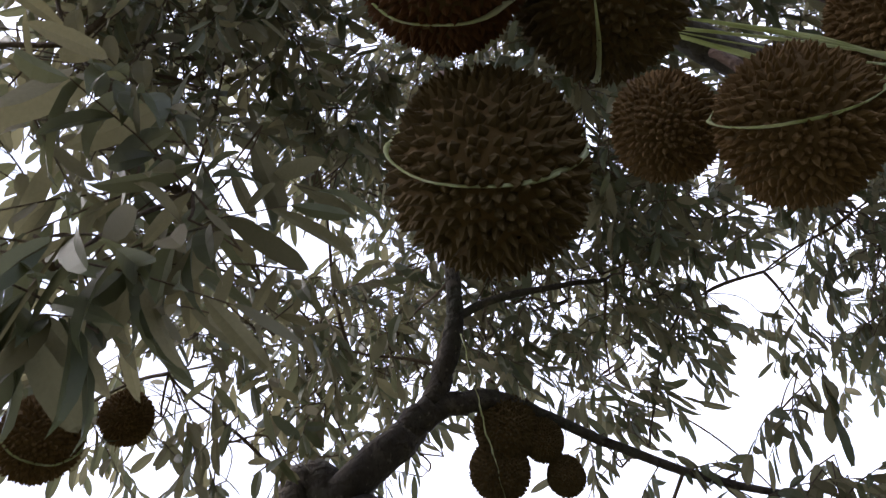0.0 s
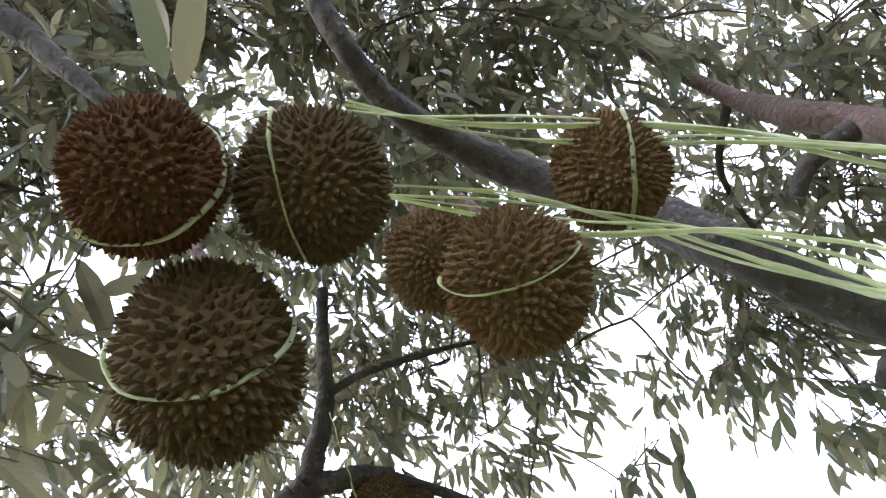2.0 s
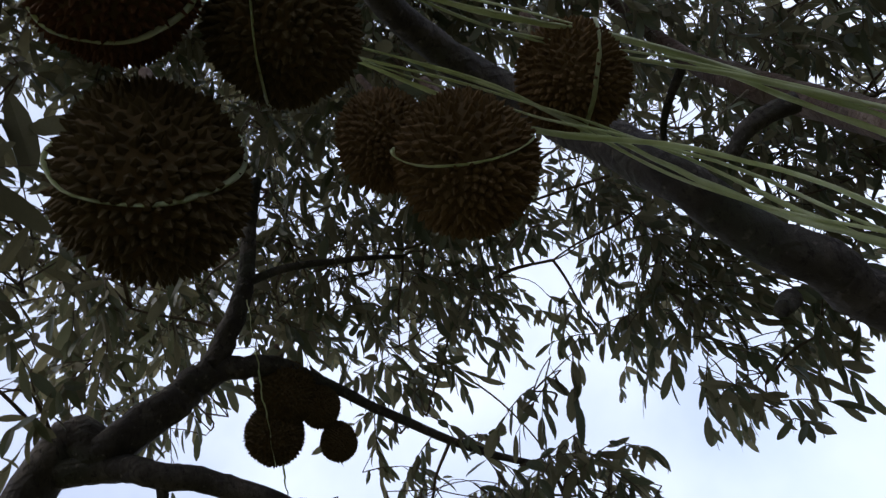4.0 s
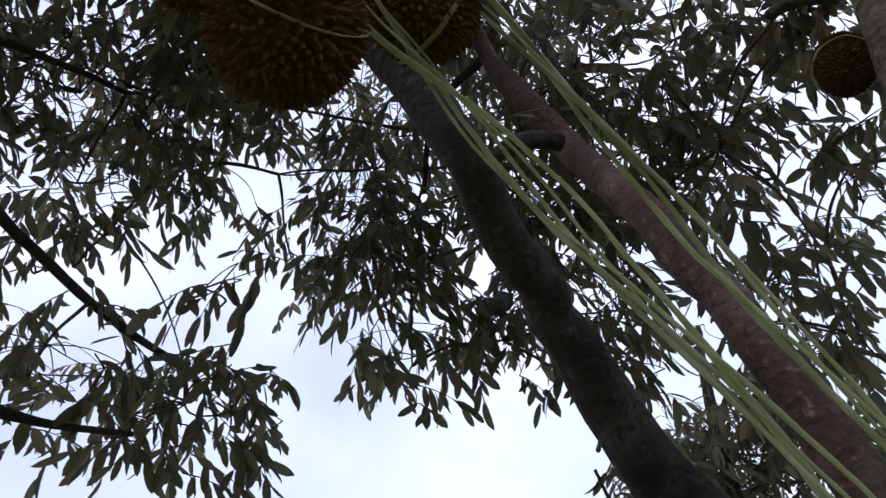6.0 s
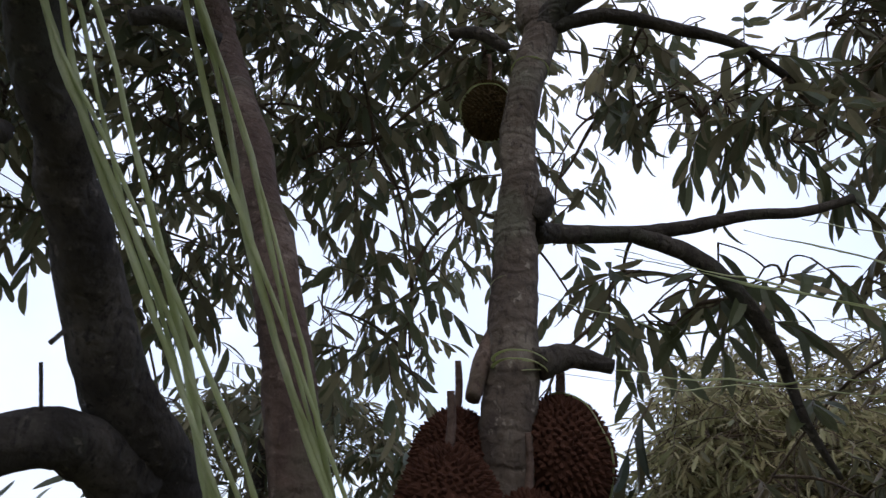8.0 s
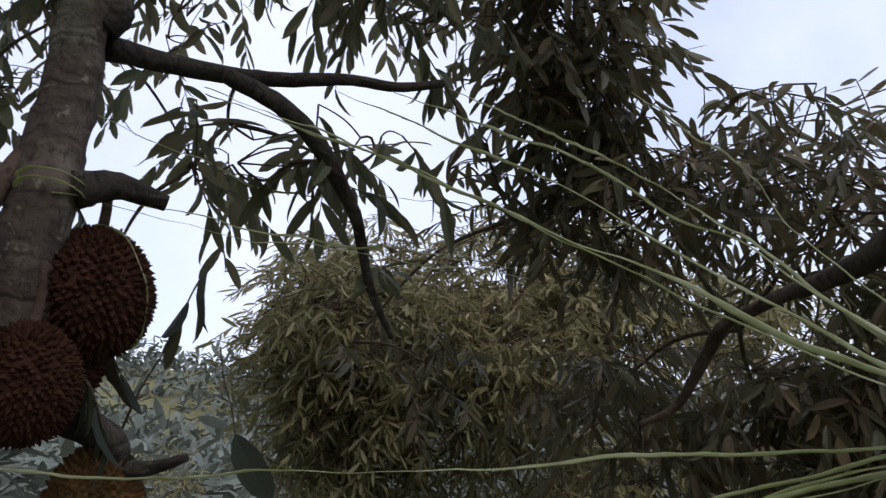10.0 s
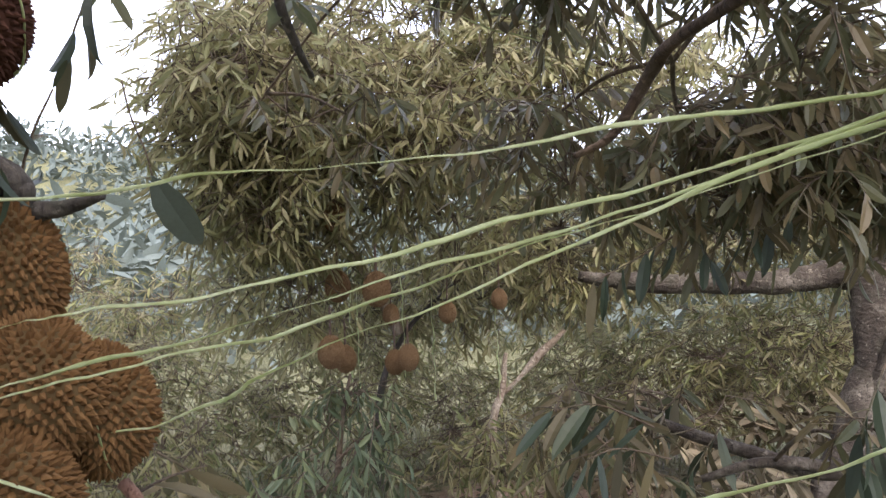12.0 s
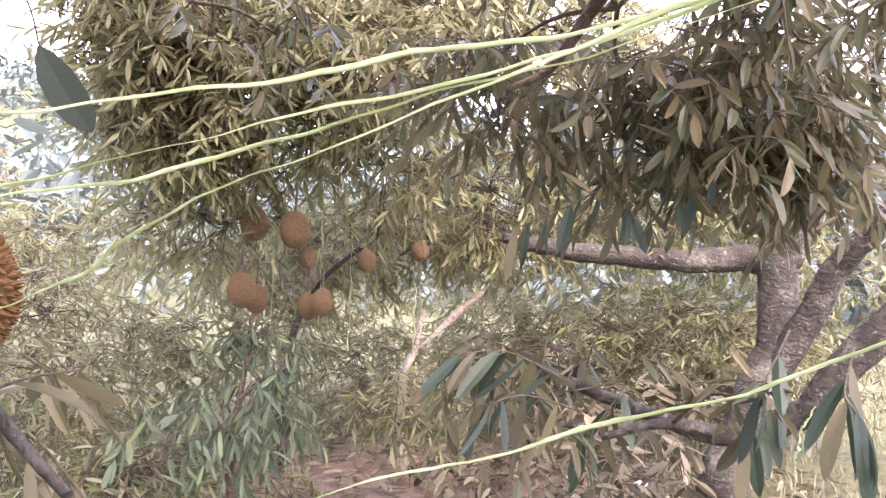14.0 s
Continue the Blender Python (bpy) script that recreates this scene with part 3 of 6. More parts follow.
limb(tree_b, "trunk", [(0.30, 1.10, -0.1, 0.065), (0.27, 1.14, 0.6, 0.056), (0.195, 1.249, 1.145, 0.045), (0.083, 1.293, 1.617, 0.043), (0.008, 1.356, 1.961, 0.040), (-0.113, 1.525, 2.351, 0.040), (-0.244, 1.765, 2.720, 0.043), (-0.330, 1.780, 2.960, 0.042), (-0.45, 2.0, 3.4, 0.032), (-0.5, 2.0, 4.0, 0.022), (-0.4, 1.9, 4.6, 0.016)], BARK_RED, 16)
limb(tree_b, "limb", [(-0.235, 1.640, 2.640, 0.028), (-0.330, 1.560, 2.640, 0.024), (-0.400, 1.530, 2.600, 0.018)], BARK, 10)
limb(tree_b, "limb", [(-0.45, 2.0, 3.4, 0.02), (-0.75, 2.15, 3.4, 0.014), (-0.95, 2.35, 3.2, 0.009)], BARK, 8)
tree_c = tree("durian_tree", (0.527, 1.415, 2.670), "durian tree with a pale straight trunk hung with fruit clusters")
limb(tree_c, "trunk", [(0.188, 1.629, -0.1, 0.085), (0.248, 1.599, 0.6, 0.078), (0.308, 1.569, 1.382, 0.068), (0.359, 1.549, 1.493, 0.062), (0.435, 1.509, 1.593, 0.057), (0.444, 1.502, 1.742, 0.052), (0.464, 1.516, 1.897, 0.050), (0.465, 1.544, 2.051, 0.048), (0.480, 1.551, 2.257, 0.043), (0.506, 1.551, 2.470, 0.040), (0.555, 1.576, 2.714, 0.045), (0.546, 1.584, 2.761, 0.044), (0.560, 1.595, 2.967, 0.041), (0.571, 1.600, 3.235, 0.036)], BARK_PALE, 18)
limb(tree_c, "limb", [(0.520, 1.574, 2.154, 0.025), (0.605, 1.627, 2.185, 0.023), (0.755, 1.634, 2.205, 0.020), (0.885, 1.616, 2.220, 0.017), (1.020, 1.578, 2.244, 0.014), (1.141, 1.549, 2.246, 0.012), (1.245, 1.511, 2.270, 0.010)], BARK, 10)
limb(tree_c, "limb", [(0.751, 1.600, 2.187, 0.019), (0.901, 1.626, 2.153, 0.022), (1.012, 1.653, 2.081, 0.021), (1.100, 1.692, 1.980, 0.017), (1.166, 1.760, 1.917, 0.014), (1.197, 1.765, 1.808, 0.011), (1.290, 1.823, 1.703, 0.007)], BARK, 10)
limb(tree_c, "limb", [(0.549, 1.572, 2.695, 0.033), (0.617, 1.535, 2.787, 0.034), (0.719, 1.505, 2.849, 0.028), (0.872, 1.475, 2.948, 0.021)], BARK, 10)
limb(tree_c, "limb", [(0.568, 1.555, 2.707, 0.019), (0.709, 1.530, 2.752, 0.018), (0.875, 1.531, 2.738, 0.016), (1.035, 1.533, 2.706, 0.013), (1.201, 1.556, 2.623, 0.010)], BARK, 8)
limb(tree_c, "stub", [(0.513, 1.541, 2.178, 0.027), (0.533, 1.531, 2.208, 0.025), (0.530, 1.525, 2.240, 0.014)], BARK, 9)
limb(tree_c, "stub", [(0.488, 1.467, 1.828, 0.032), (0.553, 1.464, 1.850, 0.024), (0.633, 1.464, 1.835, 0.014)], BARK, 9)
limb(tree_c, "limb", [(0.442, 1.556, 1.946, 0.019), (0.393, 1.504, 1.841, 0.018), (0.369, 1.466, 1.764, 0.015)], BARK_RED, 9)
limb(tree_c, "limb", [(0.470, 1.557, 2.636, 0.014), (0.403, 1.566, 2.687, 0.016), (0.339, 1.613, 2.720, 0.013)], BARK, 8)
limb(tree_c, "limb", [(0.380, 1.530, 1.500, 0.035), (0.460, 1.530, 1.490, 0.031), (0.535, 1.520, 1.475, 0.028), (0.595, 1.505, 1.440, 0.026), (0.605, 1.510, 1.400, 0.016), (0.612, 1.500, 1.370, 0.015), (0.620, 1.494, 1.331, 0.013), (0.612, 1.494, 1.290, 0.015), (0.564, 1.495, 1.225, 0.015)], BARK, 12)
limb(tree_c, "side_limb", [(0.621, 1.494, 1.397, 0.015), (0.655, 1.464, 1.402, 0.011), (0.690, 1.423, 1.416, 0.007)], BARK, 9)
tree_d = tree("durian_tree", (2.042, 1.288, 1.667), "durian tree with a bent pale trunk that holds the raffia strings")
limb(tree_d, "trunk", [(1.257, -0.355, -0.202, 0.045), (1.157, -0.205, 0.548, 0.036), (0.878, 0.162, 1.151, 0.020), (0.778, 0.342, 1.251, 0.019), (0.826, 0.358, 1.299, 0.023), (0.871, 0.369, 1.369, 0.027), (0.926, 0.381, 1.450, 0.031), (0.986, 0.393, 1.514, 0.032), (1.038, 0.388, 1.570, 0.033), (1.087, 0.378, 1.630, 0.032), (1.191, 0.363, 1.739, 0.030), (1.409, 0.359, 1.986, 0.029)], BARK_BROWN, 16)
limb(tree_d, "limb", [(0.960, 0.420, 1.530, 0.014), (1.080, 0.530, 1.540, 0.012), (1.330, 0.770, 1.575, 0.0105), (1.560, 1.000, 1.595, 0.012), (1.655, 1.085, 1.597, 0.015), (1.672, 1.150, 1.535, 0.013), (1.660, 1.215, 1.455, 0.010), (1.640, 1.300, 1.420, 0.007)], BARK_BROWN, 10)
tree_e = tree("durian_tree", (4.669, 1.451, 0.810), "old durian tree forked low with thick grey limbs")
limb(tree_e, "trunk", [(4.15, 1.66, -0.9, 0.145), (3.984, 1.669, -0.309, 0.125), (4.084, 1.651, -0.126, 0.123), (4.198, 1.632, 0.103, 0.116), (4.323, 1.598, 0.339, 0.106), (4.410, 1.619, 0.621, 0.101), (4.459, 1.642, 0.838, 0.099), (4.547, 1.573, 1.091, 0.081), (4.648, 1.497, 1.416, 0.071)], BARK_OLD, 14)
limb(tree_e, "limb", [(4.556, 1.642, 0.792, 0.087), (4.446, 1.815, 0.833, 0.077), (4.157, 2.097, 0.807, 0.064), (3.856, 2.339, 0.826, 0.056), (3.536, 2.556, 0.863, 0.046), (3.371, 2.692, 0.901, 0.028)], BARK_OLD, 12)
limb(tree_e, "limb", [(4.234, 1.561, 0.273, 0.071), (4.271, 1.486, 0.431, 0.074), (4.306, 1.409, 0.631, 0.071), (4.319, 1.334, 0.833, 0.067), (4.306, 1.221, 1.004, 0.061), (4.295, 1.050, 1.216, 0.053)], BARK_OLD, 12)
limb(tree_e, "limb", [(2.886, 0.713, 0.898, 0.063), (2.791, 0.822, 0.773, 0.054), (2.678, 0.910, 0.621, 0.049), (2.627, 0.977, 0.520, 0.043), (2.535, 1.150, 0.438, 0.028), (2.463, 1.338, 0.479, 0.023), (2.380, 1.516, 0.530, 0.019), (2.294, 1.682, 0.609, 0.013)], BARK_OLD, 10)
limb(tree_e, "limb", [(2.544, 1.137, 0.448, 0.023), (2.387, 1.260, 0.485, 0.016), (2.284, 1.404, 0.431, 0.011)], BARK_OLD, 8)
tree_f = tree("durian_tree", (-1.817, 0.666, 3.002), "durian tree with dark crooked limbs against the sky")
limb(tree_f, "trunk", [(-2.9, -0.5, -0.1, 0.1), (-2.75, -0.4, 1.2, 0.085), (-2.144, 0.201, 2.770, 0.074), (-2.008, 0.368, 2.800, 0.064), (-1.903, 0.541, 2.894, 0.059), (-1.862, 0.609, 2.955, 0.053), (-1.824, 0.669, 2.993, 0.048)], BARK, 12)
limb(tree_f, "limb", [(-1.832, 0.657, 2.987, 0.044), (-1.796, 0.758, 2.984, 0.038), (-1.769, 0.852, 2.982, 0.033), (-1.783, 0.992, 2.944, 0.022), (-1.832, 1.272, 2.836, 0.018), (-1.794, 1.566, 2.662, 0.015), (-1.719, 1.804, 2.539, 0.011)], BARK, 10)
limb(tree_f, "limb", [(-1.822, 0.668, 2.996, 0.042), (-1.733, 0.712, 3.109, 0.037), (-1.663, 0.743, 3.212, 0.033), (-1.600, 0.767, 3.400, 0.026), (-1.547, 0.810, 3.689, 0.022)], BARK, 10)
limb(tree_f, "limb", [(-1.643, 0.750, 3.229, 0.018), (-1.599, 0.886, 3.278, 0.015), (-1.549, 1.063, 3.298, 0.012), (-1.560, 1.363, 3.384, 0.009)], BARK, 8)
limb(tree_f, "limb", [(-2.086, 0.269, 2.776, 0.046), (-1.996, 0.402, 2.732, 0.043), (-1.921, 0.493, 2.664, 0.040), (-1.905, 0.601, 2.641, 0.038), (-1.885, 0.746, 2.586, 0.036), (-1.886, 0.913, 2.496, 0.034), (-1.905, 1.048, 2.392, 0.029), (-1.902, 1.195, 2.346, 0.023), (-1.892, 1.414, 2.319, 0.014), (-1.812, 1.682, 2.306, 0.009)], BARK, 10)
limb(tree_f, "limb", [(-1.906, 0.516, 2.661, 0.018), (-1.979, 0.527, 2.526, 0.016), (-2.046, 0.517, 2.392, 0.014), (-2.095, 0.516, 2.270, 0.011)], BARK, 8)
tree_g = tree("durian_tree", (2.663, 3.697, 0.950), "rounded olive-green durian tree laden with small brown fruit")
limb(tree_g, "trunk", [(2.754, 3.765, -0.6, 0.03), (2.783, 3.755, 0.195, 0.022), (2.945, 3.681, 0.584, 0.015), (3.216, 3.510, 0.866, 0.012)], BARK, 10)
limb(tree_g, "limb", [(2.919, 3.702, 0.586, 0.034), (2.725, 3.782, 1.006, 0.026), (2.507, 3.760, 1.283, 0.025), (2.333, 3.805, 1.393, 0.023), (2.161, 3.837, 1.497, 0.020)], DEADWOOD, 8)
tree_h = tree("young_durian_tree", (1.943, 2.862, 0.195), "young blue-green durian tree on the slope")
limb(tree_h, "trunk", [(1.867, 2.829, -0.5, 0.02), (1.867, 2.829, 0.031, 0.018), (1.977, 2.914, 0.373, 0.011), (2.056, 2.939, 0.602, 0.006)], TWIG, 8)
tree_i = tree("durian_tree", (-0.4, 4.8, 1.2), "durian tree farther off with small dark leaves")
limb(tree_i, "trunk", [(-0.4, 4.9, -0.6, 0.1), (-0.35, 4.85, 0.8, 0.08), (-0.4, 4.8, 2.0, 0.05), (-0.3, 4.8, 3.0, 0.03)], BARK, 10)
for tr in (tree_d, tree_e):
    tr['slim'], tr['leaves'], tr['droop'] = 0.8, BRONZE_LEAVES, 0.55
tree_g['slim'], tree_g['droop'] = 0.66, 0.4
tree_h['slim'], tree_h['droop'] = 0.75, 0.9

# leafy boughs: centre, half width, half height, number of twigs, leaf length
bough(tree_f, (-2.06, 0.71, 3.56), 0.47, 0.35, 21, 0.11)
bough(tree_f, (-3.09, 1.06, 4.59), 0.70, 0.53, 20, 0.11)
bough(tree_f, (-1.86, 1.15, 3.56), 0.45, 0.28, 25, 0.11)
bough(tree_f, (-2.79, 1.72, 4.59), 0.67, 0.42, 15, 0.11)
bough(tree_f, (-1.80, 0.99, 3.95), 0.70, 0.23, 22, 0.11)
bough(tree_f, (-2.70, 1.49, 5.18), 1.05, 0.34, 19, 0.11)
bough(tree_f, (-1.62, 1.53, 3.51), 0.35, 0.33, 23, 0.11)
bough(tree_f, (-2.42, 2.30, 4.52), 0.53, 0.49, 14, 0.11)
bough(tree_f, (-1.40, 1.67, 3.84), 0.38, 0.23, 17, 0.11)
bough(tree_f, (-2.10, 2.51, 5.01), 0.56, 0.34, 10, 0.11)
bough(tree_f, (-2.27, 0.76, 3.13), 0.20, 0.16, 4, 0.11)
bough(tree_f, (-1.87, 1.44, 3.19), 0.32, 0.18, 12, 0.11)
bough(tree_f, (-2.80, 2.16, 4.03), 0.48, 0.27, 7, 0.11)
bough(tree_f, (-1.40, 1.66, 2.62), 0.20, 0.08, 4, 0.11, link=False)
bough(tree_f, (-1.75, 1.84, 2.42), 0.34, 0.25, 37, 0.11)
bough(tree_f, (-2.62, 2.76, 2.89), 0.51, 0.38, 11, 0.11)
bough(tree_f, (-2.10, 1.51, 2.56), 0.31, 0.18, 12, 0.11)
bough(tree_f, (-3.16, 2.27, 3.10), 0.46, 0.26, 7, 0.11)
bough(tree_f, (-2.33, 1.24, 2.45), 0.24, 0.15, 7, 0.11)
bough(tree_f, (-1.78, 1.66, 2.67), 0.17, 0.11, 3, 0.11)
bough(tree_f, (-1.84, -0.16, 3.13), 0.34, 0.21, 14, 0.11)
bough(tree_f, (-2.73, -0.18, 3.93), 0.51, 0.31, 9, 0.11)
bough(tree_f, (-1.95, 0.16, 2.96), 0.28, 0.17, 10, 0.11)
bough(tree_f, (-2.91, 0.29, 3.68), 0.42, 0.25, 6, 0.11)
bough(tree_f, (-1.81, 0.41, 3.22), 0.27, 0.22, 7, 0.11)
bough(tree_f, (-2.69, 0.67, 4.07), 0.41, 0.32, 7, 0.11)
bough(tree_f, (-2.04, -0.40, 3.17), 0.26, 0.20, 11, 0.11)
bough(tree_f, (-3.04, -0.55, 3.99), 0.40, 0.31, 7, 0.11)
bough(tree_f, (-1.25, 0.23, 3.46), 0.16, 0.27, 9, 0.11)
bough(tree_f, (-1.86, 0.40, 4.42), 0.24, 0.40, 6, 0.11)
bough(tree_f, (-1.81, 0.93, 3.29), 0.23, 0.25, 7, 0.11)
bough(tree_f, (-2.68, 1.45, 4.18), 0.35, 0.38, 7, 0.11)
bough(tree_a, (-0.85, -0.41, 3.22), 0.27, 0.18, 10, 0.11, single=True)
bough(tree_a, (-1.25, -0.55, 4.07), 0.40, 0.27, 6, 0.11)
bough(tree_a, (-1.03, -0.14, 2.92), 0.16, 0.13, 3, 0.19, single=True)
bough(tree_a, (-1.52, -0.15, 3.61), 0.24, 0.20, 2, 0.14)
bough(tree_a, (-0.89, -0.32, 2.49), 0.12, 0.12, 3, 0.19, single=True)
bough(tree_a, (-0.54, -0.18, 3.38), 0.22, 0.18, 8, 0.11, single=True)
bough(tree_a, (-0.86, -0.27, 4.26), 0.33, 0.27, 5, 0.11)
bough(tree_a, (-0.87, -0.13, 2.73), 0.13, 0.15, 2, 0.19, single=True)
bough(tree_a, (-1.49, 0.09, 3.11), 0.29, 0.19, 6, 0.11)
bough(tree_a, (-2.28, 0.14, 3.87), 0.44, 0.28, 7, 0.11)
bough(tree_a, (-1.06, -0.07, 3.70), 0.26, 0.21, 11, 0.11)
bough(tree_a, (-1.64, -0.10, 4.75), 0.39, 0.31, 7, 0.11)
bough(tree_a, (-0.71, 0.31, 4.26), 0.26, 0.18, 9, 0.11)
bough(tree_a, (-1.12, 0.47, 5.59), 0.39, 0.26, 6, 0.11)
bough(tree_a, (-1.04, -0.17, 3.49), 0.21, 0.17, 6, 0.11)
bough(tree_a, (-1.54, -0.20, 4.47), 0.31, 0.26, 5, 0.11)
bough(tree_b, (-0.78, 1.70, 4.87), 0.95, 0.33, 60, 0.11)
bough(tree_b, (-1.22, 2.56, 6.51), 1.43, 0.49, 37, 0.11)
bough(tree_b, (-0.57, 2.71, 4.46), 0.72, 0.44, 61, 0.11)
bough(tree_b, (-0.90, 4.06, 5.89), 1.08, 0.66, 38, 0.11)
bough(tree_b, (-0.71, 0.80, 4.58), 0.35, 0.23, 16, 0.11)
bough(tree_b, (-1.12, 1.20, 6.08), 0.53, 0.34, 10, 0.11)
bough(tree_b, (-1.60, 1.41, 3.47), 0.25, 0.25, 5, 0.11)
bough(tree_b, (-2.45, 2.12, 4.41), 0.37, 0.37, 8, 0.11)
bough(tree_b, (-1.15, 2.30, 3.40), 0.28, 0.43, 23, 0.11)
bough(tree_b, (-1.73, 3.46, 4.35), 0.41, 0.64, 14, 0.11)
bough(tree_b, (-1.10, 2.37, 2.97), 0.31, 0.26, 16, 0.11)
bough(tree_b, (-1.66, 3.56, 3.71), 0.46, 0.39, 10, 0.11)
bough(tree_b, (-1.17, 2.44, 2.53), 0.20, 0.16, 7, 0.11)
bough(tree_b, (-0.83, 2.57, 2.56), 0.34, 0.23, 15, 0.11)
bough(tree_b, (-1.24, 3.85, 3.10), 0.51, 0.34, 10, 0.11)
bough(tree_b, (-0.83, 2.29, 3.57), 0.40, 0.28, 22, 0.11)
bough(tree_b, (-1.25, 3.44, 4.61), 0.60, 0.41, 13, 0.11)
bough(tree_b, (-0.42, 2.69, 3.18), 0.43, 0.43, 9, 0.11)
bough(tree_b, (-0.63, 4.04, 4.02), 0.64, 0.64, 22, 0.11)
bough(tree_b, (0.02, 2.54, 3.09), 0.31, 0.31, 4, 0.11)
bough(tree_b, (0.04, 3.81, 3.89), 0.46, 0.46, 11, 0.11)
bough(tree_b, (-0.50, 2.71, 2.01), 0.09, 0.09, 1, 0.11)
bough(tree_b, (-0.44, 2.85, 2.64), 0.29, 0.34, 6, 0.11)
bough(tree_b, (-0.66, 4.27, 3.21), 0.44, 0.51, 12, 0.11)
bough(tree_c, (0.16, 2.37, 2.87), 0.39, 0.45, 36, 0.11)
bough(tree_c, (0.19, 3.48, 3.56), 0.58, 0.67, 21, 0.11)
bough(tree_c, (-0.04, 2.28, 3.32), 0.48, 0.28, 45, 0.11)
bough(tree_c, (-0.11, 3.35, 4.23), 0.72, 0.43, 17, 0.11)
bough(tree_c, (-0.30, 2.08, 3.21), 0.33, 0.24, 15, 0.11)
bough(tree_c, (-0.50, 3.04, 4.06), 0.49, 0.37, 10, 0.11)
bough(tree_c, (0.52, 2.20, 3.06), 0.22, 0.28, 14, 0.11)
bough(tree_c, (0.73, 3.22, 3.83), 0.34, 0.43, 8, 0.11)
bough(tree_c, (0.31, 2.39, 2.38), 0.21, 0.17, 5, 0.11)
bough(tree_c, (0.41, 3.50, 2.81), 0.31, 0.25, 5, 0.11)
bough(tree_c, (0.31, 2.56, 2.18), 0.22, 0.22, 6, 0.11)
bough(tree_c, (0.41, 3.76, 2.51), 0.32, 0.32, 6, 0.11)
bough(tree_c, (0.48, 2.36, 2.63), 0.14, 0.27, 6, 0.11)
bough(tree_c, (0.67, 3.46, 3.19), 0.21, 0.41, 5, 0.11)
bough(tree_c, (-0.33, 2.57, 2.65), 0.17, 0.30, 5, 0.11)
bough(tree_c, (-0.54, 3.77, 3.22), 0.25, 0.44, 6, 0.11)
bough(tree_c, (0.48, 2.06, 3.24), 0.24, 0.20, 11, 0.11)
bough(tree_c, (0.67, 3.01, 4.11), 0.37, 0.31, 6, 0.11)
bough(tree_c, (0.86, 1.75, 2.82), 0.19, 0.21, 8, 0.11)
bough(tree_c, (1.25, 2.55, 3.47), 0.28, 0.31, 5, 0.11)
bough(tree_c, (1.02, 1.70, 2.60), 0.23, 0.16, 8, 0.11, single=True)
bough(tree_c, (1.48, 2.47, 3.14), 0.34, 0.25, 5, 0.11)
bough(tree_c, (0.90, 2.05, 2.29), 0.19, 0.10, 2, 0.11)
bough(tree_c, (1.18, 1.94, 2.20), 0.12, 0.10, 1, 0.11)
bough(tree_c, (0.80, 2.02, 2.12), 0.14, 0.13, 3, 0.11, single=True)
bough(tree_c, (1.05, 2.92, 2.47), 0.21, 0.19, 3, 0.11)
bough(tree_c, (0.67, 2.11, 1.92), 0.11, 0.09, 2, 0.11, single=True)
bough(tree_c, (0.96, 1.66, 2.63), 0.31, 0.14, 6, 0.11, single=True)
bough(tree_c, (1.29, 2.38, 3.24), 0.47, 0.21, 6, 0.11)
bough(tree_c, (1.28, 1.57, 2.50), 0.20, 0.14, 6, 0.11, single=True)
bough(tree_c, (1.77, 2.25, 3.05), 0.31, 0.21, 4, 0.11)
bough(tree_d, (1.61, 1.48, 2.64), 0.31, 0.34, 34, 0.112)
bough(tree_d, (1.56, 1.78, 2.29), 0.26, 0.14, 5, 0.112)
bough(tree_d, (1.83, 1.64, 2.36), 0.23, 0.23, 25, 0.112)
bough(tree_d, (1.99, 1.49, 2.06), 0.38, 0.21, 46, 0.0946)
bough(tree_d, (2.08, 1.02, 1.93), 0.27, 0.20, 35, 0.0946, single=True)
bough(tree_d, (1.64, 1.72, 2.02), 0.18, 0.11, 5, 0.0946, single=True)
bough(tree_d, (2.09, 1.84, 1.53), 0.27, 0.22, 16, 0.0946)
bough(tree_d, (2.38, 1.45, 1.38), 0.34, 0.20, 22, 0.0946)
bough(tree_d, (2.60, 1.22, 1.32), 0.28, 0.19, 18, 0.0946)
bough(tree_d, (2.63, 0.98, 1.46), 0.23, 0.22, 25, 0.0946)
bough(tree_c, (0.96, 1.87, 2.08), 0.28, 0.13, 4, 0.13, single=True)
bough(tree_c, (1.18, 1.73, 2.15), 0.19, 0.09, 3, 0.13, single=True)
bough(tree_c, (1.28, 1.91, 1.83), 0.13, 0.11, 1, 0.13)
bough(tree_g, (1.96, 3.69, 1.64), 0.46, 0.48, 164, 0.0936)
bough(tree_g, (1.94, 3.77, 1.98), 0.37, 0.24, 51, 0.0936)
bough(tree_g, (2.39, 3.53, 1.54), 0.59, 0.51, 206, 0.0936)
bough(tree_g, (2.20, 3.75, 0.97), 0.55, 0.37, 129, 0.0936)
bough(tree_g, (3.03, 3.31, 1.30), 0.50, 0.44, 141, 0.0936)
bough(tree_g, (2.84, 3.53, 1.91), 0.85, 0.39, 231, 0.0936)
bough(tree_g, (3.82, 2.78, 2.10), 0.69, 0.28, 106, 0.0936)
bough(tree_h, (1.93, 2.88, 0.24), 0.30, 0.34, 50, 0.0936)
bough(tree_h, (2.10, 2.95, 0.50), 0.17, 0.15, 12, 0.0936)
bough(tree_h, (1.62, 2.80, 0.20), 0.28, 0.14, 14, 0.0936)
bough(tree_e, (2.22, 1.50, 0.63), 0.36, 0.11, 12, 0.11)
bough(tree_e, (1.97, 1.67, 0.66), 0.17, 0.12, 7, 0.11)
bough(tree_e, (1.96, 1.46, 0.56), 0.13, 0.10, 4, 0.11, single=True)
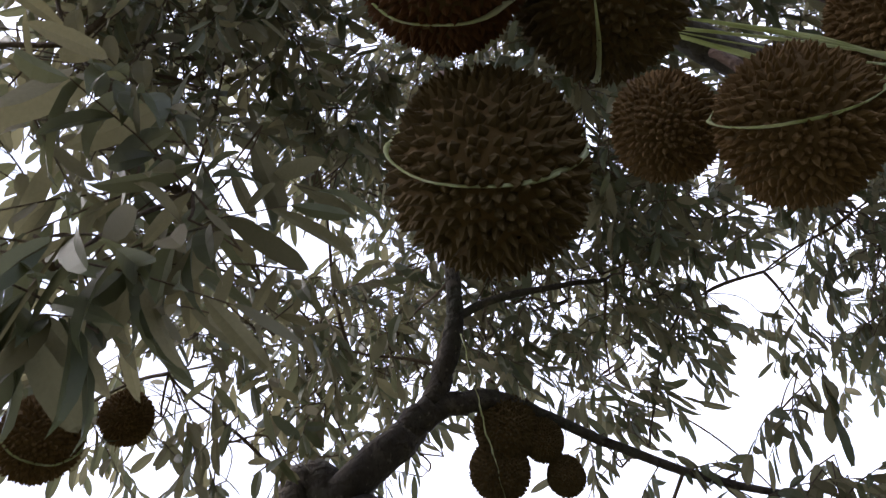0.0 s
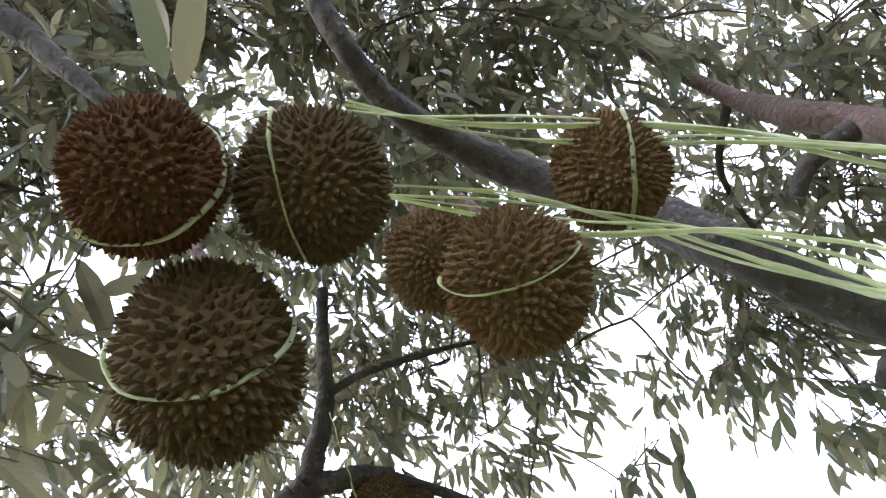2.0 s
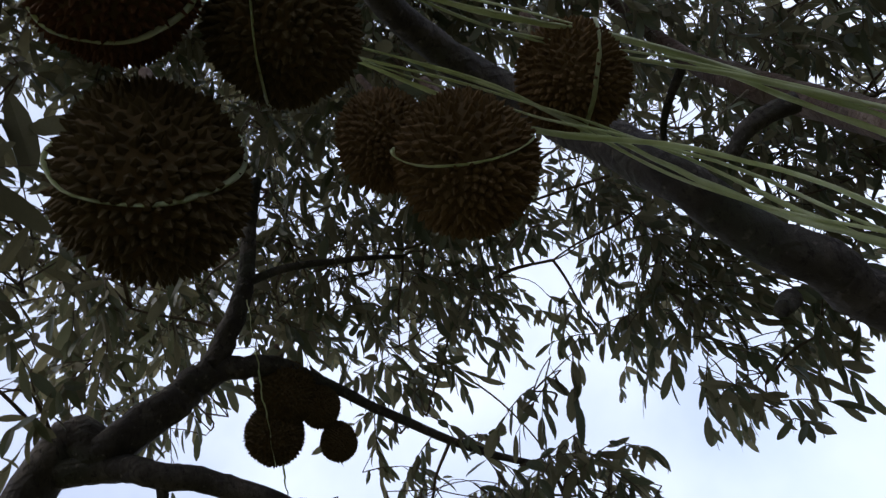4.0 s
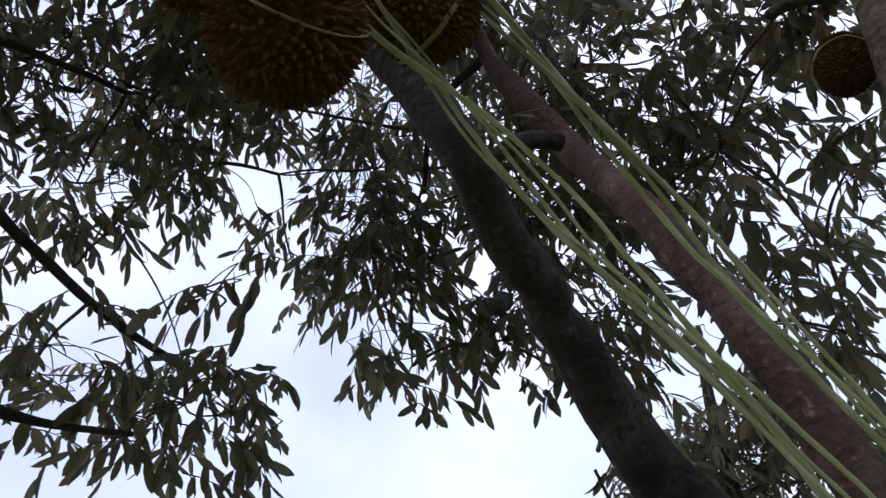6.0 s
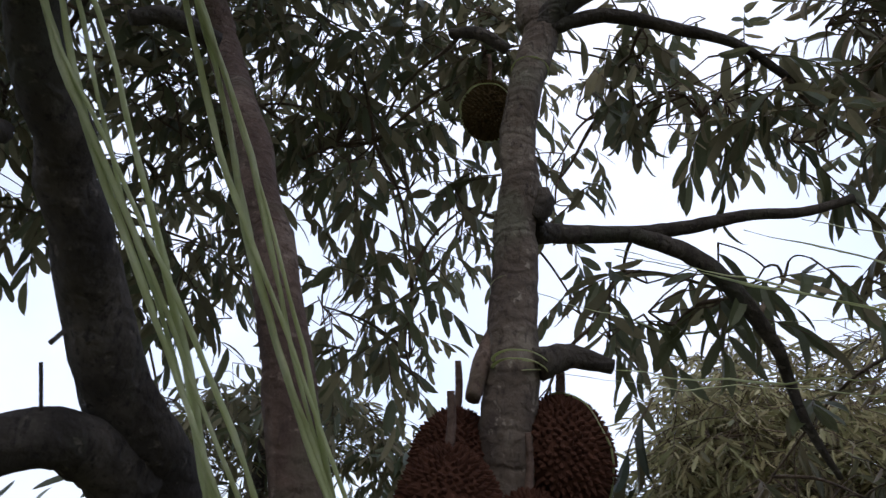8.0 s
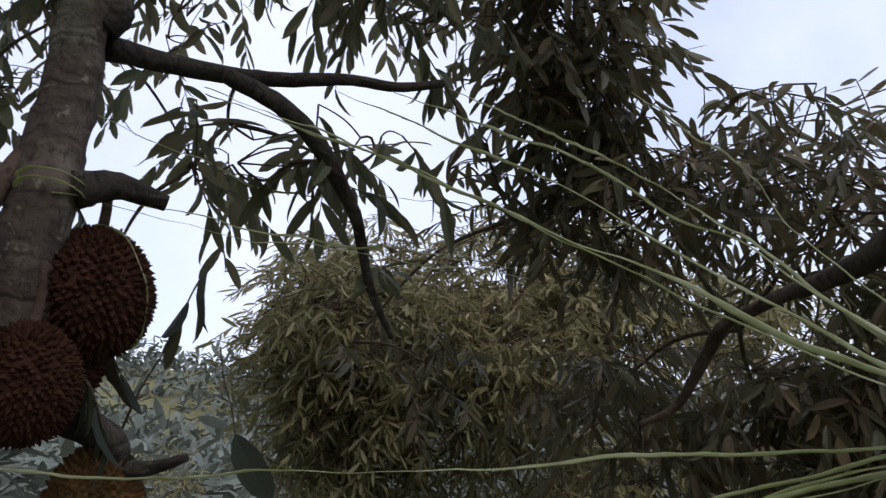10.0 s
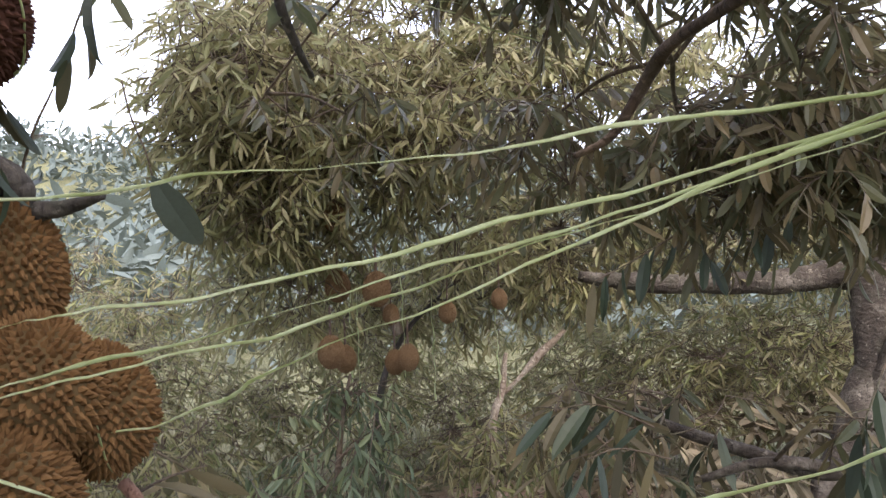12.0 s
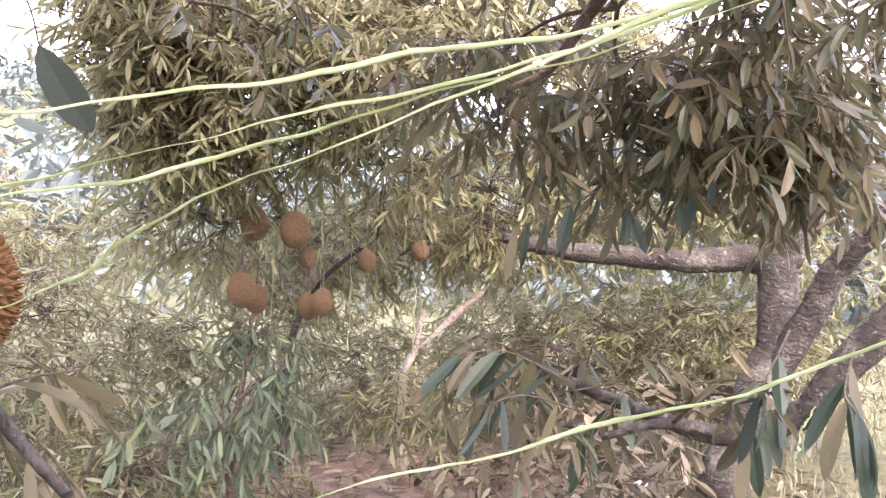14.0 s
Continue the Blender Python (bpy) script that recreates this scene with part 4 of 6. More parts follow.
bough(tree_e, (2.16, 0.93, 0.69), 0.09, 0.09, 3, 0.11, single=True)
bough(tree_g, (2.37, 3.96, 2.42), 0.58, 0.34, 129, 0.0936)
bough(tree_g, (3.00, 3.52, 2.44), 0.58, 0.38, 152, 0.0936)
bough(tree_g, (3.27, 3.02, 2.37), 0.39, 0.36, 97, 0.0936)
bough(tree_g, (2.19, 4.07, 2.07), 0.45, 0.28, 80, 0.0936)
bough(tree_g, (1.84, 3.70, 1.79), 0.40, 0.40, 107, 0.0936)
bough(tree_g, (2.06, 3.72, 2.18), 0.47, 0.22, 62, 0.0936)
bough(tree_g, (2.57, 3.55, 2.14), 0.48, 0.22, 70, 0.0936)
bough(tree_g, (3.37, 3.28, 2.18), 0.62, 0.31, 123, 0.0936)
bough(tree_g, (1.95, 3.68, 1.38), 0.40, 0.27, 65, 0.0936)
bough(tree_g, (3.91, 3.25, 1.16), 0.65, 0.50, 209, 0.0936)
bough(tree_g, (2.96, 3.56, 2.00), 0.82, 0.30, 155, 0.0936)
bough(tree_g, (3.93, 3.14, 2.07), 0.79, 0.43, 219, 0.0936)
bough(tree_g, (4.46, 2.35, 1.92), 0.79, 0.43, 219, 0.0936)
bough(tree_g, (4.88, 1.96, 1.51), 0.56, 0.60, 216, 0.0936)
bough(tree_g, (4.59, 2.60, 1.11), 0.75, 0.45, 203, 0.0936)
bough(tree_g, (3.55, 3.95, 0.78), 0.70, 0.34, 160, 0.0936)
bough(tree_g, (4.15, 3.35, 0.82), 0.65, 0.32, 145, 0.0936)
bough(tree_g, (2.85, 4.25, 0.62), 0.60, 0.34, 130, 0.0936)
bough(tree_i, (-0.58, 4.67, 2.15), 0.58, 0.54, 63, 0.13)
bough(tree_i, (-0.15, 4.87, 2.48), 0.38, 0.34, 22, 0.13)
bough(tree_i, (0.22, 4.69, 2.44), 0.43, 0.40, 21, 0.13)
bough(tree_i, (0.48, 4.74, 2.08), 0.40, 0.29, 22, 0.13)
bough(tree_i, (-0.47, 4.73, 1.74), 0.72, 0.36, 57, 0.13)
bough(tree_d, (1.83, 1.59, 2.64), 0.28, 0.43, 92, 0.112)
bough(tree_d, (1.59, 1.59, 2.90), 0.38, 0.23, 36, 0.112)
bough(tree_d, (2.27, 1.36, 2.21), 0.49, 0.23, 79, 0.0946)
bough(tree_d, (2.34, 1.02, 1.73), 0.22, 0.19, 22, 0.0946)
bough(tree_d, (2.41, 1.38, 1.54), 0.32, 0.15, 20, 0.0946)
bough(tree_d, (1.57, 2.58, 1.76), 0.24, 0.18, 5, 0.0946)
bough(tree_d, (1.76, 2.37, 1.67), 0.27, 0.20, 8, 0.0946)
bough(tree_d, (2.64, 1.06, 1.38), 0.17, 0.21, 18, 0.0946)
bough(tree_c, (0.87, 2.04, 2.83), 0.15, 0.21, 5, 0.11)
bough(tree_c, (1.21, 2.96, 3.52), 0.23, 0.31, 4, 0.11)
bough(tree_c, (0.87, 2.25, 2.22), 0.11, 0.13, 2, 0.11)
bough(tree_c, (0.77, 2.20, 2.67), 0.11, 0.23, 4, 0.11)
bough(tree_c, (1.02, 3.20, 3.30), 0.17, 0.34, 3, 0.11)
bough(tree_c, (-0.25, 2.65, 3.14), 0.33, 0.38, 11, 0.11)
bough(tree_c, (-0.42, 3.90, 3.96), 0.49, 0.56, 15, 0.11)
bough(tree_c, (-0.68, 2.51, 3.20), 0.28, 0.42, 22, 0.11)
bough(tree_c, (-1.07, 3.69, 4.05), 0.42, 0.63, 15, 0.11)
bough(tree_c, (-1.24, 2.33, 3.09), 0.35, 0.42, 27, 0.11)
bough(tree_c, (-1.91, 3.41, 3.88), 0.53, 0.63, 18, 0.11)
bough(tree_c, (-1.22, 2.48, 2.64), 0.27, 0.18, 7, 0.11)
bough(tree_c, (-1.88, 3.64, 3.20), 0.41, 0.27, 6, 0.11)
bough(tree_f, (-1.42, 1.89, 3.65), 0.25, 0.18, 6, 0.11)
bough(tree_f, (-1.29, 2.24, 4.00), 0.56, 0.34, 34, 0.11)
bough(tree_f, (-1.94, 3.36, 5.26), 0.84, 0.51, 23, 0.11)
bough(tree_f, (-2.07, 1.46, 2.91), 0.27, 0.14, 4, 0.11)
bough(tree_f, (-2.26, 1.11, 2.72), 0.22, 0.11, 2, 0.11)
bough(tree_f, (-2.07, 0.75, 3.83), 0.40, 0.28, 9, 0.11)
bough(tree_f, (-3.10, 1.12, 4.99), 0.60, 0.41, 13, 0.11)
bough(tree_b, (-0.66, 2.56, 5.22), 1.06, 0.35, 72, 0.11)
bough(tree_b, (-1.05, 3.84, 7.03), 1.58, 0.53, 44, 0.11)
bough(tree_b, (-1.60, 1.45, 5.50), 0.88, 0.70, 120, 0.11)
bough(tree_b, (-2.45, 2.19, 7.45), 1.32, 1.06, 73, 0.11)
bough(tree_b, (-0.59, 1.55, 4.07), 0.52, 0.28, 44, 0.11)
bough(tree_b, (-0.94, 2.32, 5.30), 0.77, 0.42, 18, 0.11)
bough(tree_b, (-1.65, 0.78, 4.41), 0.43, 0.32, 31, 0.11)
bough(tree_b, (-2.52, 1.17, 5.81), 0.64, 0.48, 16, 0.11)
bough(tree_b, (-1.03, -0.20, 4.58), 0.50, 0.33, 29, 0.11)
bough(tree_b, (-1.60, -0.30, 6.08), 0.75, 0.49, 20, 0.11)
bough(tree_b, (-1.17, 0.12, 4.86), 0.55, 0.41, 41, 0.11)
bough(tree_b, (-1.80, 0.18, 6.49), 0.82, 0.62, 27, 0.11)
bough(tree_b, (-1.51, 2.13, 3.45), 0.52, 0.15, 11, 0.11)
bough(tree_b, (-1.76, 1.82, 3.42), 0.23, 0.33, 11, 0.11)
bough(tree_b, (-2.61, 2.79, 4.37), 0.34, 0.49, 9, 0.11)
bough(tree_b, (-1.93, 1.55, 2.98), 0.27, 0.16, 4, 0.11)
bough(tree_b, (-1.61, 2.33, 3.11), 0.18, 0.23, 6, 0.11)
bough(tree_b, (-2.39, 3.55, 3.90), 0.27, 0.35, 5, 0.11)
bough(tree_b, (-1.48, 0.82, 5.14), 0.94, 0.38, 63, 0.11)
bough(tree_b, (-2.20, 1.28, 6.95), 1.41, 0.56, 42, 0.11)
bough(tree_g, (2.09, 3.79, 2.19), 0.36, 0.36, 90, 0.0936)
bough(tree_g, (2.18, 3.89, 2.13), 0.46, 0.30, 126, 0.0936)
bough(tree_d, (2.09, 1.69, 1.47), 0.29, 0.19, 18, 0.0946)
bough(tree_d, (2.22, 1.31, 1.46), 0.33, 0.20, 24, 0.0946)
bough(tree_d, (2.24, 1.03, 1.44), 0.22, 0.22, 20, 0.0946)
bough(tree_d, (2.31, 1.94, 1.54), 0.39, 0.23, 19, 0.0946)
bough(tree_d, (2.58, 1.37, 1.44), 0.41, 0.24, 36, 0.0946)
bough(tree_d, (2.73, 1.04, 1.36), 0.23, 0.24, 22, 0.0946)
bough(tree_d, (2.30, 0.95, 1.62), 0.34, 0.14, 20, 0.0946)
# eight mostly unseen boughs, added overhead and behind to shade trunks and fruit
bough(tree_a, (0.90, -1.40, 3.30), 1.10, 0.60, 150, 0.13)
bough(tree_a, (-1.00, -1.60, 3.10), 1.10, 0.60, 150, 0.13)
bough(tree_b, (0.30, -0.40, 4.40), 1.20, 0.50, 170, 0.13)
bough(tree_c, (1.30, 0.00, 3.70), 1.00, 0.50, 90, 0.13)
bough(tree_d, (2.20, -0.80, 2.70), 0.90, 0.70, 30, 0.13)
bough(tree_a, (0.00, -2.60, 2.30), 1.20, 0.80, 150, 0.13)
bough(tree_d, (1.80, -1.80, 2.00), 0.90, 0.80, 45, 0.13)
bough(tree_b, (0.50, 1.50, 4.90), 1.30, 0.50, 150, 0.13)
bough(tree_a, (-1.01, -0.27, 2.98), 0.20, 0.21, 6, 0.18, single=True)
bough(tree_a, (-1.50, -0.35, 3.67), 0.30, 0.32, 4, 0.14)
bough(tree_a, (-1.37, -0.06, 3.09), 0.23, 0.20, 8, 0.11)
bough(tree_a, (-2.03, -0.03, 3.84), 0.35, 0.31, 6, 0.11)
bough(tree_a, (-0.82, -0.16, 3.66), 0.38, 0.26, 21, 0.11)
bough(tree_a, (-1.21, -0.18, 4.68), 0.57, 0.39, 12, 0.11)
bough(tree_a, (-1.72, 0.46, 4.27), 0.35, 0.38, 26, 0.11)
bough(tree_a, (-2.56, 0.74, 5.60), 0.53, 0.56, 16, 0.11)
bough(tree_a, (-1.18, -0.30, 2.70), 0.15, 0.14, 3, 0.19, single=True)
bough(tree_a, (-1.72, 0.26, 3.27), 0.26, 0.21, 7, 0.11)
bough(tree_a, (-2.57, 0.44, 4.10), 0.39, 0.31, 7, 0.11)
bough(tree_c, (0.12, 2.65, 2.32), 0.22, 0.31, 12, 0.11)
bough(tree_c, (0.09, 3.88, 2.74), 0.34, 0.46, 9, 0.11)
bough(tree_c, (-0.53, 2.48, 2.91), 0.39, 0.31, 22, 0.11)
bough(tree_c, (-0.90, 3.62, 3.65), 0.59, 0.46, 15, 0.11)
bough(tree_g, (1.74, 3.39, 2.02), 0.45, 0.37, 99, 0.0936)
bough(tree_g, (2.12, 3.28, 1.93), 0.53, 0.39, 126, 0.0936)
bough(tree_g, (2.78, 2.92, 1.88), 0.58, 0.38, 130, 0.0936)
bough(tree_g, (1.93, 3.38, 1.51), 0.46, 0.41, 128, 0.0936)
bough(tree_g, (2.54, 3.07, 1.62), 0.60, 0.33, 102, 0.0936)
bough(tree_a, (-0.90, 1.20, 4.09), 0.40, 0.28, 30, 0.11)
bough(tree_a, (-1.33, 1.85, 5.37), 0.60, 0.42, 14, 0.11)
bough(tree_a, (-1.09, -0.30, 3.68), 0.47, 0.26, 24, 0.11)
bough(tree_a, (-1.61, -0.40, 4.76), 0.70, 0.39, 15, 0.11)
bough(tree_d, (1.96, 1.78, 2.12), 0.21, 0.28, 21, 0.112)
bough(tree_d, (2.51, 1.17, 1.39), 0.28, 0.19, 19, 0.0946)
bough(tree_d, (2.82, 1.00, 1.61), 0.23, 0.25, 29, 0.0946)
bough(tree_d, (3.05, 1.00, 1.32), 0.19, 0.21, 16, 0.0946)
bough(tree_a, (-1.51, 0.87, 3.98), 0.31, 0.26, 18, 0.11)
bough(tree_a, (-2.31, 1.30, 5.17), 0.46, 0.39, 10, 0.11)
bough(tree_a, (-1.08, 1.32, 3.95), 0.35, 0.31, 32, 0.11)
bough(tree_a, (-1.60, 2.04, 5.16), 0.53, 0.46, 13, 0.11)
bough(tree_a, (-1.05, -0.38, 3.47), 0.34, 0.26, 16, 0.11)
bough(tree_a, (-1.55, -0.52, 4.44), 0.52, 0.39, 11, 0.11)
bough(tree_c, (0.53, 2.22, 3.20), 0.27, 0.27, 14, 0.11)
bough(tree_c, (0.75, 3.25, 4.04), 0.41, 0.41, 9, 0.11)
bough(tree_b, (-0.56, 1.23, 4.25), 0.35, 0.19, 16, 0.11)
bough(tree_b, (-0.89, 1.85, 5.57), 0.53, 0.28, 8, 0.11)
bough(tree_b, (-0.44, 1.61, 4.06), 0.35, 0.19, 14, 0.11)
bough(tree_b, (-0.71, 2.42, 5.29), 0.53, 0.28, 8, 0.11)
bough(tree_b, (-0.35, 2.01, 3.90), 0.36, 0.19, 14, 0.11)
bough(tree_b, (-0.57, 3.02, 5.06), 0.55, 0.29, 9, 0.11)
bough(tree_b, (-0.23, 2.36, 3.72), 0.33, 0.20, 10, 0.11)
bough(tree_b, (-0.40, 3.55, 4.78), 0.49, 0.30, 8, 0.11)
bough(tree_b, (-0.81, 1.84, 4.04), 0.23, 0.15, 6, 0.11)
bough(tree_a, (-0.68, -0.26, 4.02), 0.35, 0.20, 24, 0.11)
bough(tree_a, (-0.68, 0.09, 4.23), 0.35, 0.20, 24, 0.11)
bough(tree_a, (-0.55, 0.49, 4.10), 0.30, 0.20, 20, 0.11)
bough(tree_a, (-0.66, 0.94, 4.15), 0.35, 0.20, 24, 0.11)
bough(tree_a, (-0.41, 1.29, 3.81), 0.35, 0.20, 22, 0.11)
bough(tree_a, (-0.43, 1.76, 3.71), 0.35, 0.20, 20, 0.11)
bough(tree_a, (-1.20, 1.26, 3.78), 0.30, 0.20, 16, 0.11)
bough(tree_a, (-1.00, -0.34, 3.79), 0.30, 0.20, 16, 0.11)
bough(tree_a, (-1.52, 1.50, 3.88), 0.34, 0.22, 20, 0.11)
bough(tree_a, (-1.54, 1.82, 3.78), 0.34, 0.22, 16, 0.11)
bough(tree_f, (-2.31, 0.86, 3.54), 0.34, 0.22, 14, 0.11)
bough(tree_a, (-1.90, 1.44, 3.64), 0.34, 0.22, 12, 0.11)
bough(tree_b, (-0.51, 2.53, 2.40), 0.30, 0.22, 18, 0.11)
bough(tree_a, (-1.00, 0.16, 3.79), 0.26, 0.18, 14, 0.11)
bough(tree_a, (-1.25, 0.30, 3.86), 0.26, 0.18, 14, 0.11)
bough(tree_a, (-1.18, 0.71, 3.91), 0.26, 0.18, 14, 0.11)
bough(tree_a, (-0.83, -0.20, 4.23), 0.32, 0.20, 20, 0.11)
bough(tree_a, (-0.83, 0.12, 4.25), 0.32, 0.20, 22, 0.11)
bough(tree_a, (-0.73, 0.48, 4.25), 0.32, 0.20, 22, 0.11)
bough(tree_a, (-0.68, 0.91, 4.17), 0.32, 0.20, 20, 0.11)
bough(tree_a, (-1.31, 0.25, 4.01), 0.32, 0.20, 14, 0.11)
bough(tree_a, (-0.81, 0.98, 3.40), 0.28, 0.20, 18, 0.11)
bough(tree_a, (-1.00, 1.25, 3.40), 0.28, 0.20, 14, 0.11)
bough(tree_a, (-2.44, 0.42, 3.59), 0.28, 0.20, 16, 0.11)
bough(tree_a, (-2.13, 1.12, 3.62), 0.28, 0.20, 16, 0.11)
bough(tree_a, (-2.58, 0.57, 3.37), 0.28, 0.20, 12, 0.11)

for tr in (tree_a, tree_b, tree_c, tree_f, tree_i):
    finish(tr, LEAF_TOP, LEAF_UNDER)
for tr in (tree_d, tree_e):
    finish(tr, BRONZE_TOP, BRONZE)
finish(tree_g, OLIVE_TOP, OLIVE_UNDER)
finish(tree_h, FRESH_TOP, FRESH_UNDER)

for tr, settle in ((tree_d, (0.03, 0.06, 0.055)), (tree_e, (0.05, 0.062, 0.095)), (tree_g, (0.068, 0.08, 0.08)), (tree_h, (0.068, 0.08, 0.08))):
    tr['ob'].location = settle

# ---- fruit ----
durian((-0.248, 0.103, 2.254), 0.086, "rusty brown durian slung in yellow-green raffia", "fruit cluster overhead", 0, THORN_RUST, 20, bands=[(0.88, -0.40, -0.26, 0.00)])
durian((-0.245, 0.285, 2.256), 0.091, "olive brown durian hanging beside a rusty one", "fruit cluster overhead", 1, THORN_OLIVE, 70, bands=[(-0.44, -0.88, 0.18, 0.25)])
durian((-0.413, 0.174, 2.146), 0.106, "large dark brown durian slung in raffia", "fruit cluster overhead", 2, THORN_OLIVE, 130, tall=1.07, bands=[(0.93, -0.29, 0.24, 0.26)])
durian((-0.317, 0.543, 2.168), 0.094, "brown durian with a string under it", "fruit cluster overhead", 0, THORN, 200, bands=[(0.78, -0.44, 0.45, 0.28)])
durian((-0.203, 0.697, 2.269), 0.082, "small brown durian high in the cluster", "fruit cluster overhead", 1, THORN, 250, bands=[(0.33, 0.87, -0.38, 0.22)])
durian((-0.443, 0.537, 2.383), 0.082, "brown durian half hidden in the cluster", "fruit cluster overhead", 2, THORN, 310)
durian((-1.925, 0.885, 2.815), 0.1, "dark durian in silhouette against the sky", "fruit in the crooked tree", 0, THORN_OLIVE, 195)
durian((-1.841, 0.909, 2.920), 0.107, "dark durian in silhouette against the sky", "fruit in the crooked tree", 1, THORN_OLIVE, 240)
durian((-1.823, 1.016, 2.855), 0.07, "dark durian in silhouette against the sky", "fruit in the crooked tree", 2, THORN_OLIVE, 300)
durian((-1.875, 1.085, 2.751), 0.064, "dark durian in silhouette against the sky", "fruit in the crooked tree", 0, THORN_OLIVE, 318)
durian((-1.855, -0.471, 2.906), 0.112, "brown durian hung with string among the leaves", "fruit in the crooked tree", 2, THORN, 70, bands=[(0.8, 0.3, 0.2, 0.2)])
durian((-1.918, -0.265, 3.026), 0.079, "brown durian hung with string among the leaves", "fruit in the crooked tree", 0, THORN, 225)
durian((-2.048, 1.043, 2.192), 0.065, "dark durian low on the crooked limb", "fruit in the crooked tree", 1, THORN_OLIVE, 10)
durian((0.449, 1.715, 2.572), 0.073, "dark durian tied high on the pale trunk", "fruit on the pale trunk", 1, THORN_OLIVE, 40, bands=[(0.2, 0.6, 0.7, -0.3)])
durian((0.350, 1.545, 1.668), 0.086, "brown spiny durian clustered round the pale trunk", "fruit on the pale trunk", 0, THORN_DARK, 410)
durian((0.455, 1.425, 1.520), 0.080, "brown spiny durian clustered round the pale trunk", "fruit on the pale trunk", 2, THORN_DARK, 480)
durian((0.322, 1.430, 1.575), 0.092, "brown spiny durian clustered round the pale trunk", "fruit on the pale trunk", 1, THORN_DARK, 400)
durian((0.543, 1.521, 1.678), 0.101, "brown spiny durian clustered round the pale trunk", "fruit on the pale trunk", 1, THORN_DARK, 640, bands=[(0.7, 0.3, 0.3, 0.3)])
durian((0.489, 1.606, 1.582), 0.100, "brown spiny durian clustered round the pale trunk", "fruit on the pale trunk", 0, THORN_DARK, 560)
durian((0.579, 1.525, 1.312), 0.083, "golden brown spiny durian in a tight low cluster", "low fruit cluster", 2, THORN_RED, 85, tall=1.35, stalk=0)
durian((0.670, 1.433, 1.110), 0.080, "golden brown spiny durian in a tight low cluster", "low fruit cluster", 0, THORN_RED, 255, tall=1.1, stalk=0, bands=[(0.9, -0.45, 0.1, 0.1)])
durian((0.585, 1.402, 1.161), 0.088, "golden brown spiny durian in a tight low cluster", "low fruit cluster", 1, THORN_RED, 150, tall=1.05, stalk=0)
durian((0.524, 1.350, 1.036), 0.094, "golden brown spiny durian in a tight low cluster", "low fruit cluster", 2, THORN_RED, 100, tall=1.0, stalk=0, bands=[(0.5, 0.2, 0.8, 0.2)])
durian((0.472, 1.439, 1.149), 0.089, "golden brown spiny durian in a tight low cluster", "low fruit cluster", 0, THORN_RED, -20, tall=1.0, stalk=0)
durian((2.175, 3.248, 0.747), 0.064, "small tan durian hanging from a far bough", "small far fruit", 0, THORN_TAN, 0, stalk=0.14, tall=1.12)
durian((2.284, 3.297, 0.689), 0.055, "small tan durian hanging from a far bough", "small far fruit", 1, THORN_TAN, 47, stalk=0.14, tall=1.12)
durian((2.353, 3.434, 1.033), 0.066, "small tan durian hanging from a far bough", "small far fruit", 2, THORN_TAN, 94, stalk=0.14, tall=1.12)
durian((2.419, 3.194, 1.020), 0.07, "small tan durian hanging from a far bough", "small far fruit", 0, THORN_TAN, 141, stalk=0.14, tall=1.12)
durian((2.526, 3.233, 0.878), 0.043, "small tan durian hanging from a far bough", "small far fruit", 1, THORN_TAN, 188, stalk=0.14, tall=1.12)
durian((2.468, 3.037, 0.694), 0.052, "small tan durian hanging from a far bough", "small far fruit", 2, THORN_TAN, 235, stalk=0.14, tall=1.12)
durian((2.477, 3.158, 0.656), 0.05, "small tan durian hanging from a far bough", "small far fruit", 0, THORN_TAN, 282, stalk=0.14, tall=1.12)
durian((2.782, 3.096, 0.866), 0.046, "small tan durian hanging from a far bough", "small far fruit", 1, THORN_TAN, 329, stalk=0.14, tall=1.12)
durian((2.866, 2.806, 0.938), 0.041, "small tan durian hanging from a far bough", "small far fruit", 2, THORN_TAN, 376, stalk=0.14, tall=1.12)
durian((2.331, 3.393, 1.379), 0.060, "small tan durian hanging from a far bough", "small far fruit", 0, THORN_TAN, 423, stalk=0.14, tall=1.12)

# ---- raffia strings ----
bundle([(-0.275, 0.330, 2.300), (-0.262, 0.500, 2.262), (-0.240, 0.620, 2.195), (-0.203, 0.715, 2.118), (-0.138, 0.776, 1.975), (-0.085, 0.800, 1.850), (0.018, 0.870, 1.617), (0.170, 0.985, 1.243), (0.700, 1.410, -0.060)], 5, 0)
bundle([(-0.180, 0.330, 2.350), (-0.182, 0.460, 2.339), (-0.165, 0.600, 2.300), (-0.108, 0.800, 2.205), (-0.010, 0.940, 1.960), (0.036, 0.975, 1.830), (0.142, 1.022, 1.556), (0.260, 1.060, 1.260), (0.780, 1.300, -0.060)], 5, 10)
string([(0.727, 1.638, 2.147), (0.848, 1.031, 1.807), (0.866, 0.941, 1.748), (0.883, 0.844, 1.694), (0.893, 0.758, 1.634), (0.898, 0.699, 1.606), (0.898, 0.621, 1.560), (0.894, 0.573, 1.528), (0.889, 0.534, 1.504), (0.874, 0.468, 1.474), (0.843, 0.385, 1.437)], 0.0021, "pale yellow-green raffia string stretched between two trunks", 31, 0.0022, smooth=2, flat=0.4)
string([(0.727, 1.648, 2.167), (0.856, 0.995, 1.786), (0.881, 0.861, 1.696), (0.894, 0.759, 1.631), (0.898, 0.694, 1.593), (0.898, 0.617, 1.549), (0.893, 0.559, 1.516), (0.882, 0.503, 1.481), (0.868, 0.450, 1.457), (0.843, 0.385, 1.437)], 0.0019, "pale yellow-green raffia string stretched between two trunks", 32, 0.0022, smooth=2, flat=0.4)
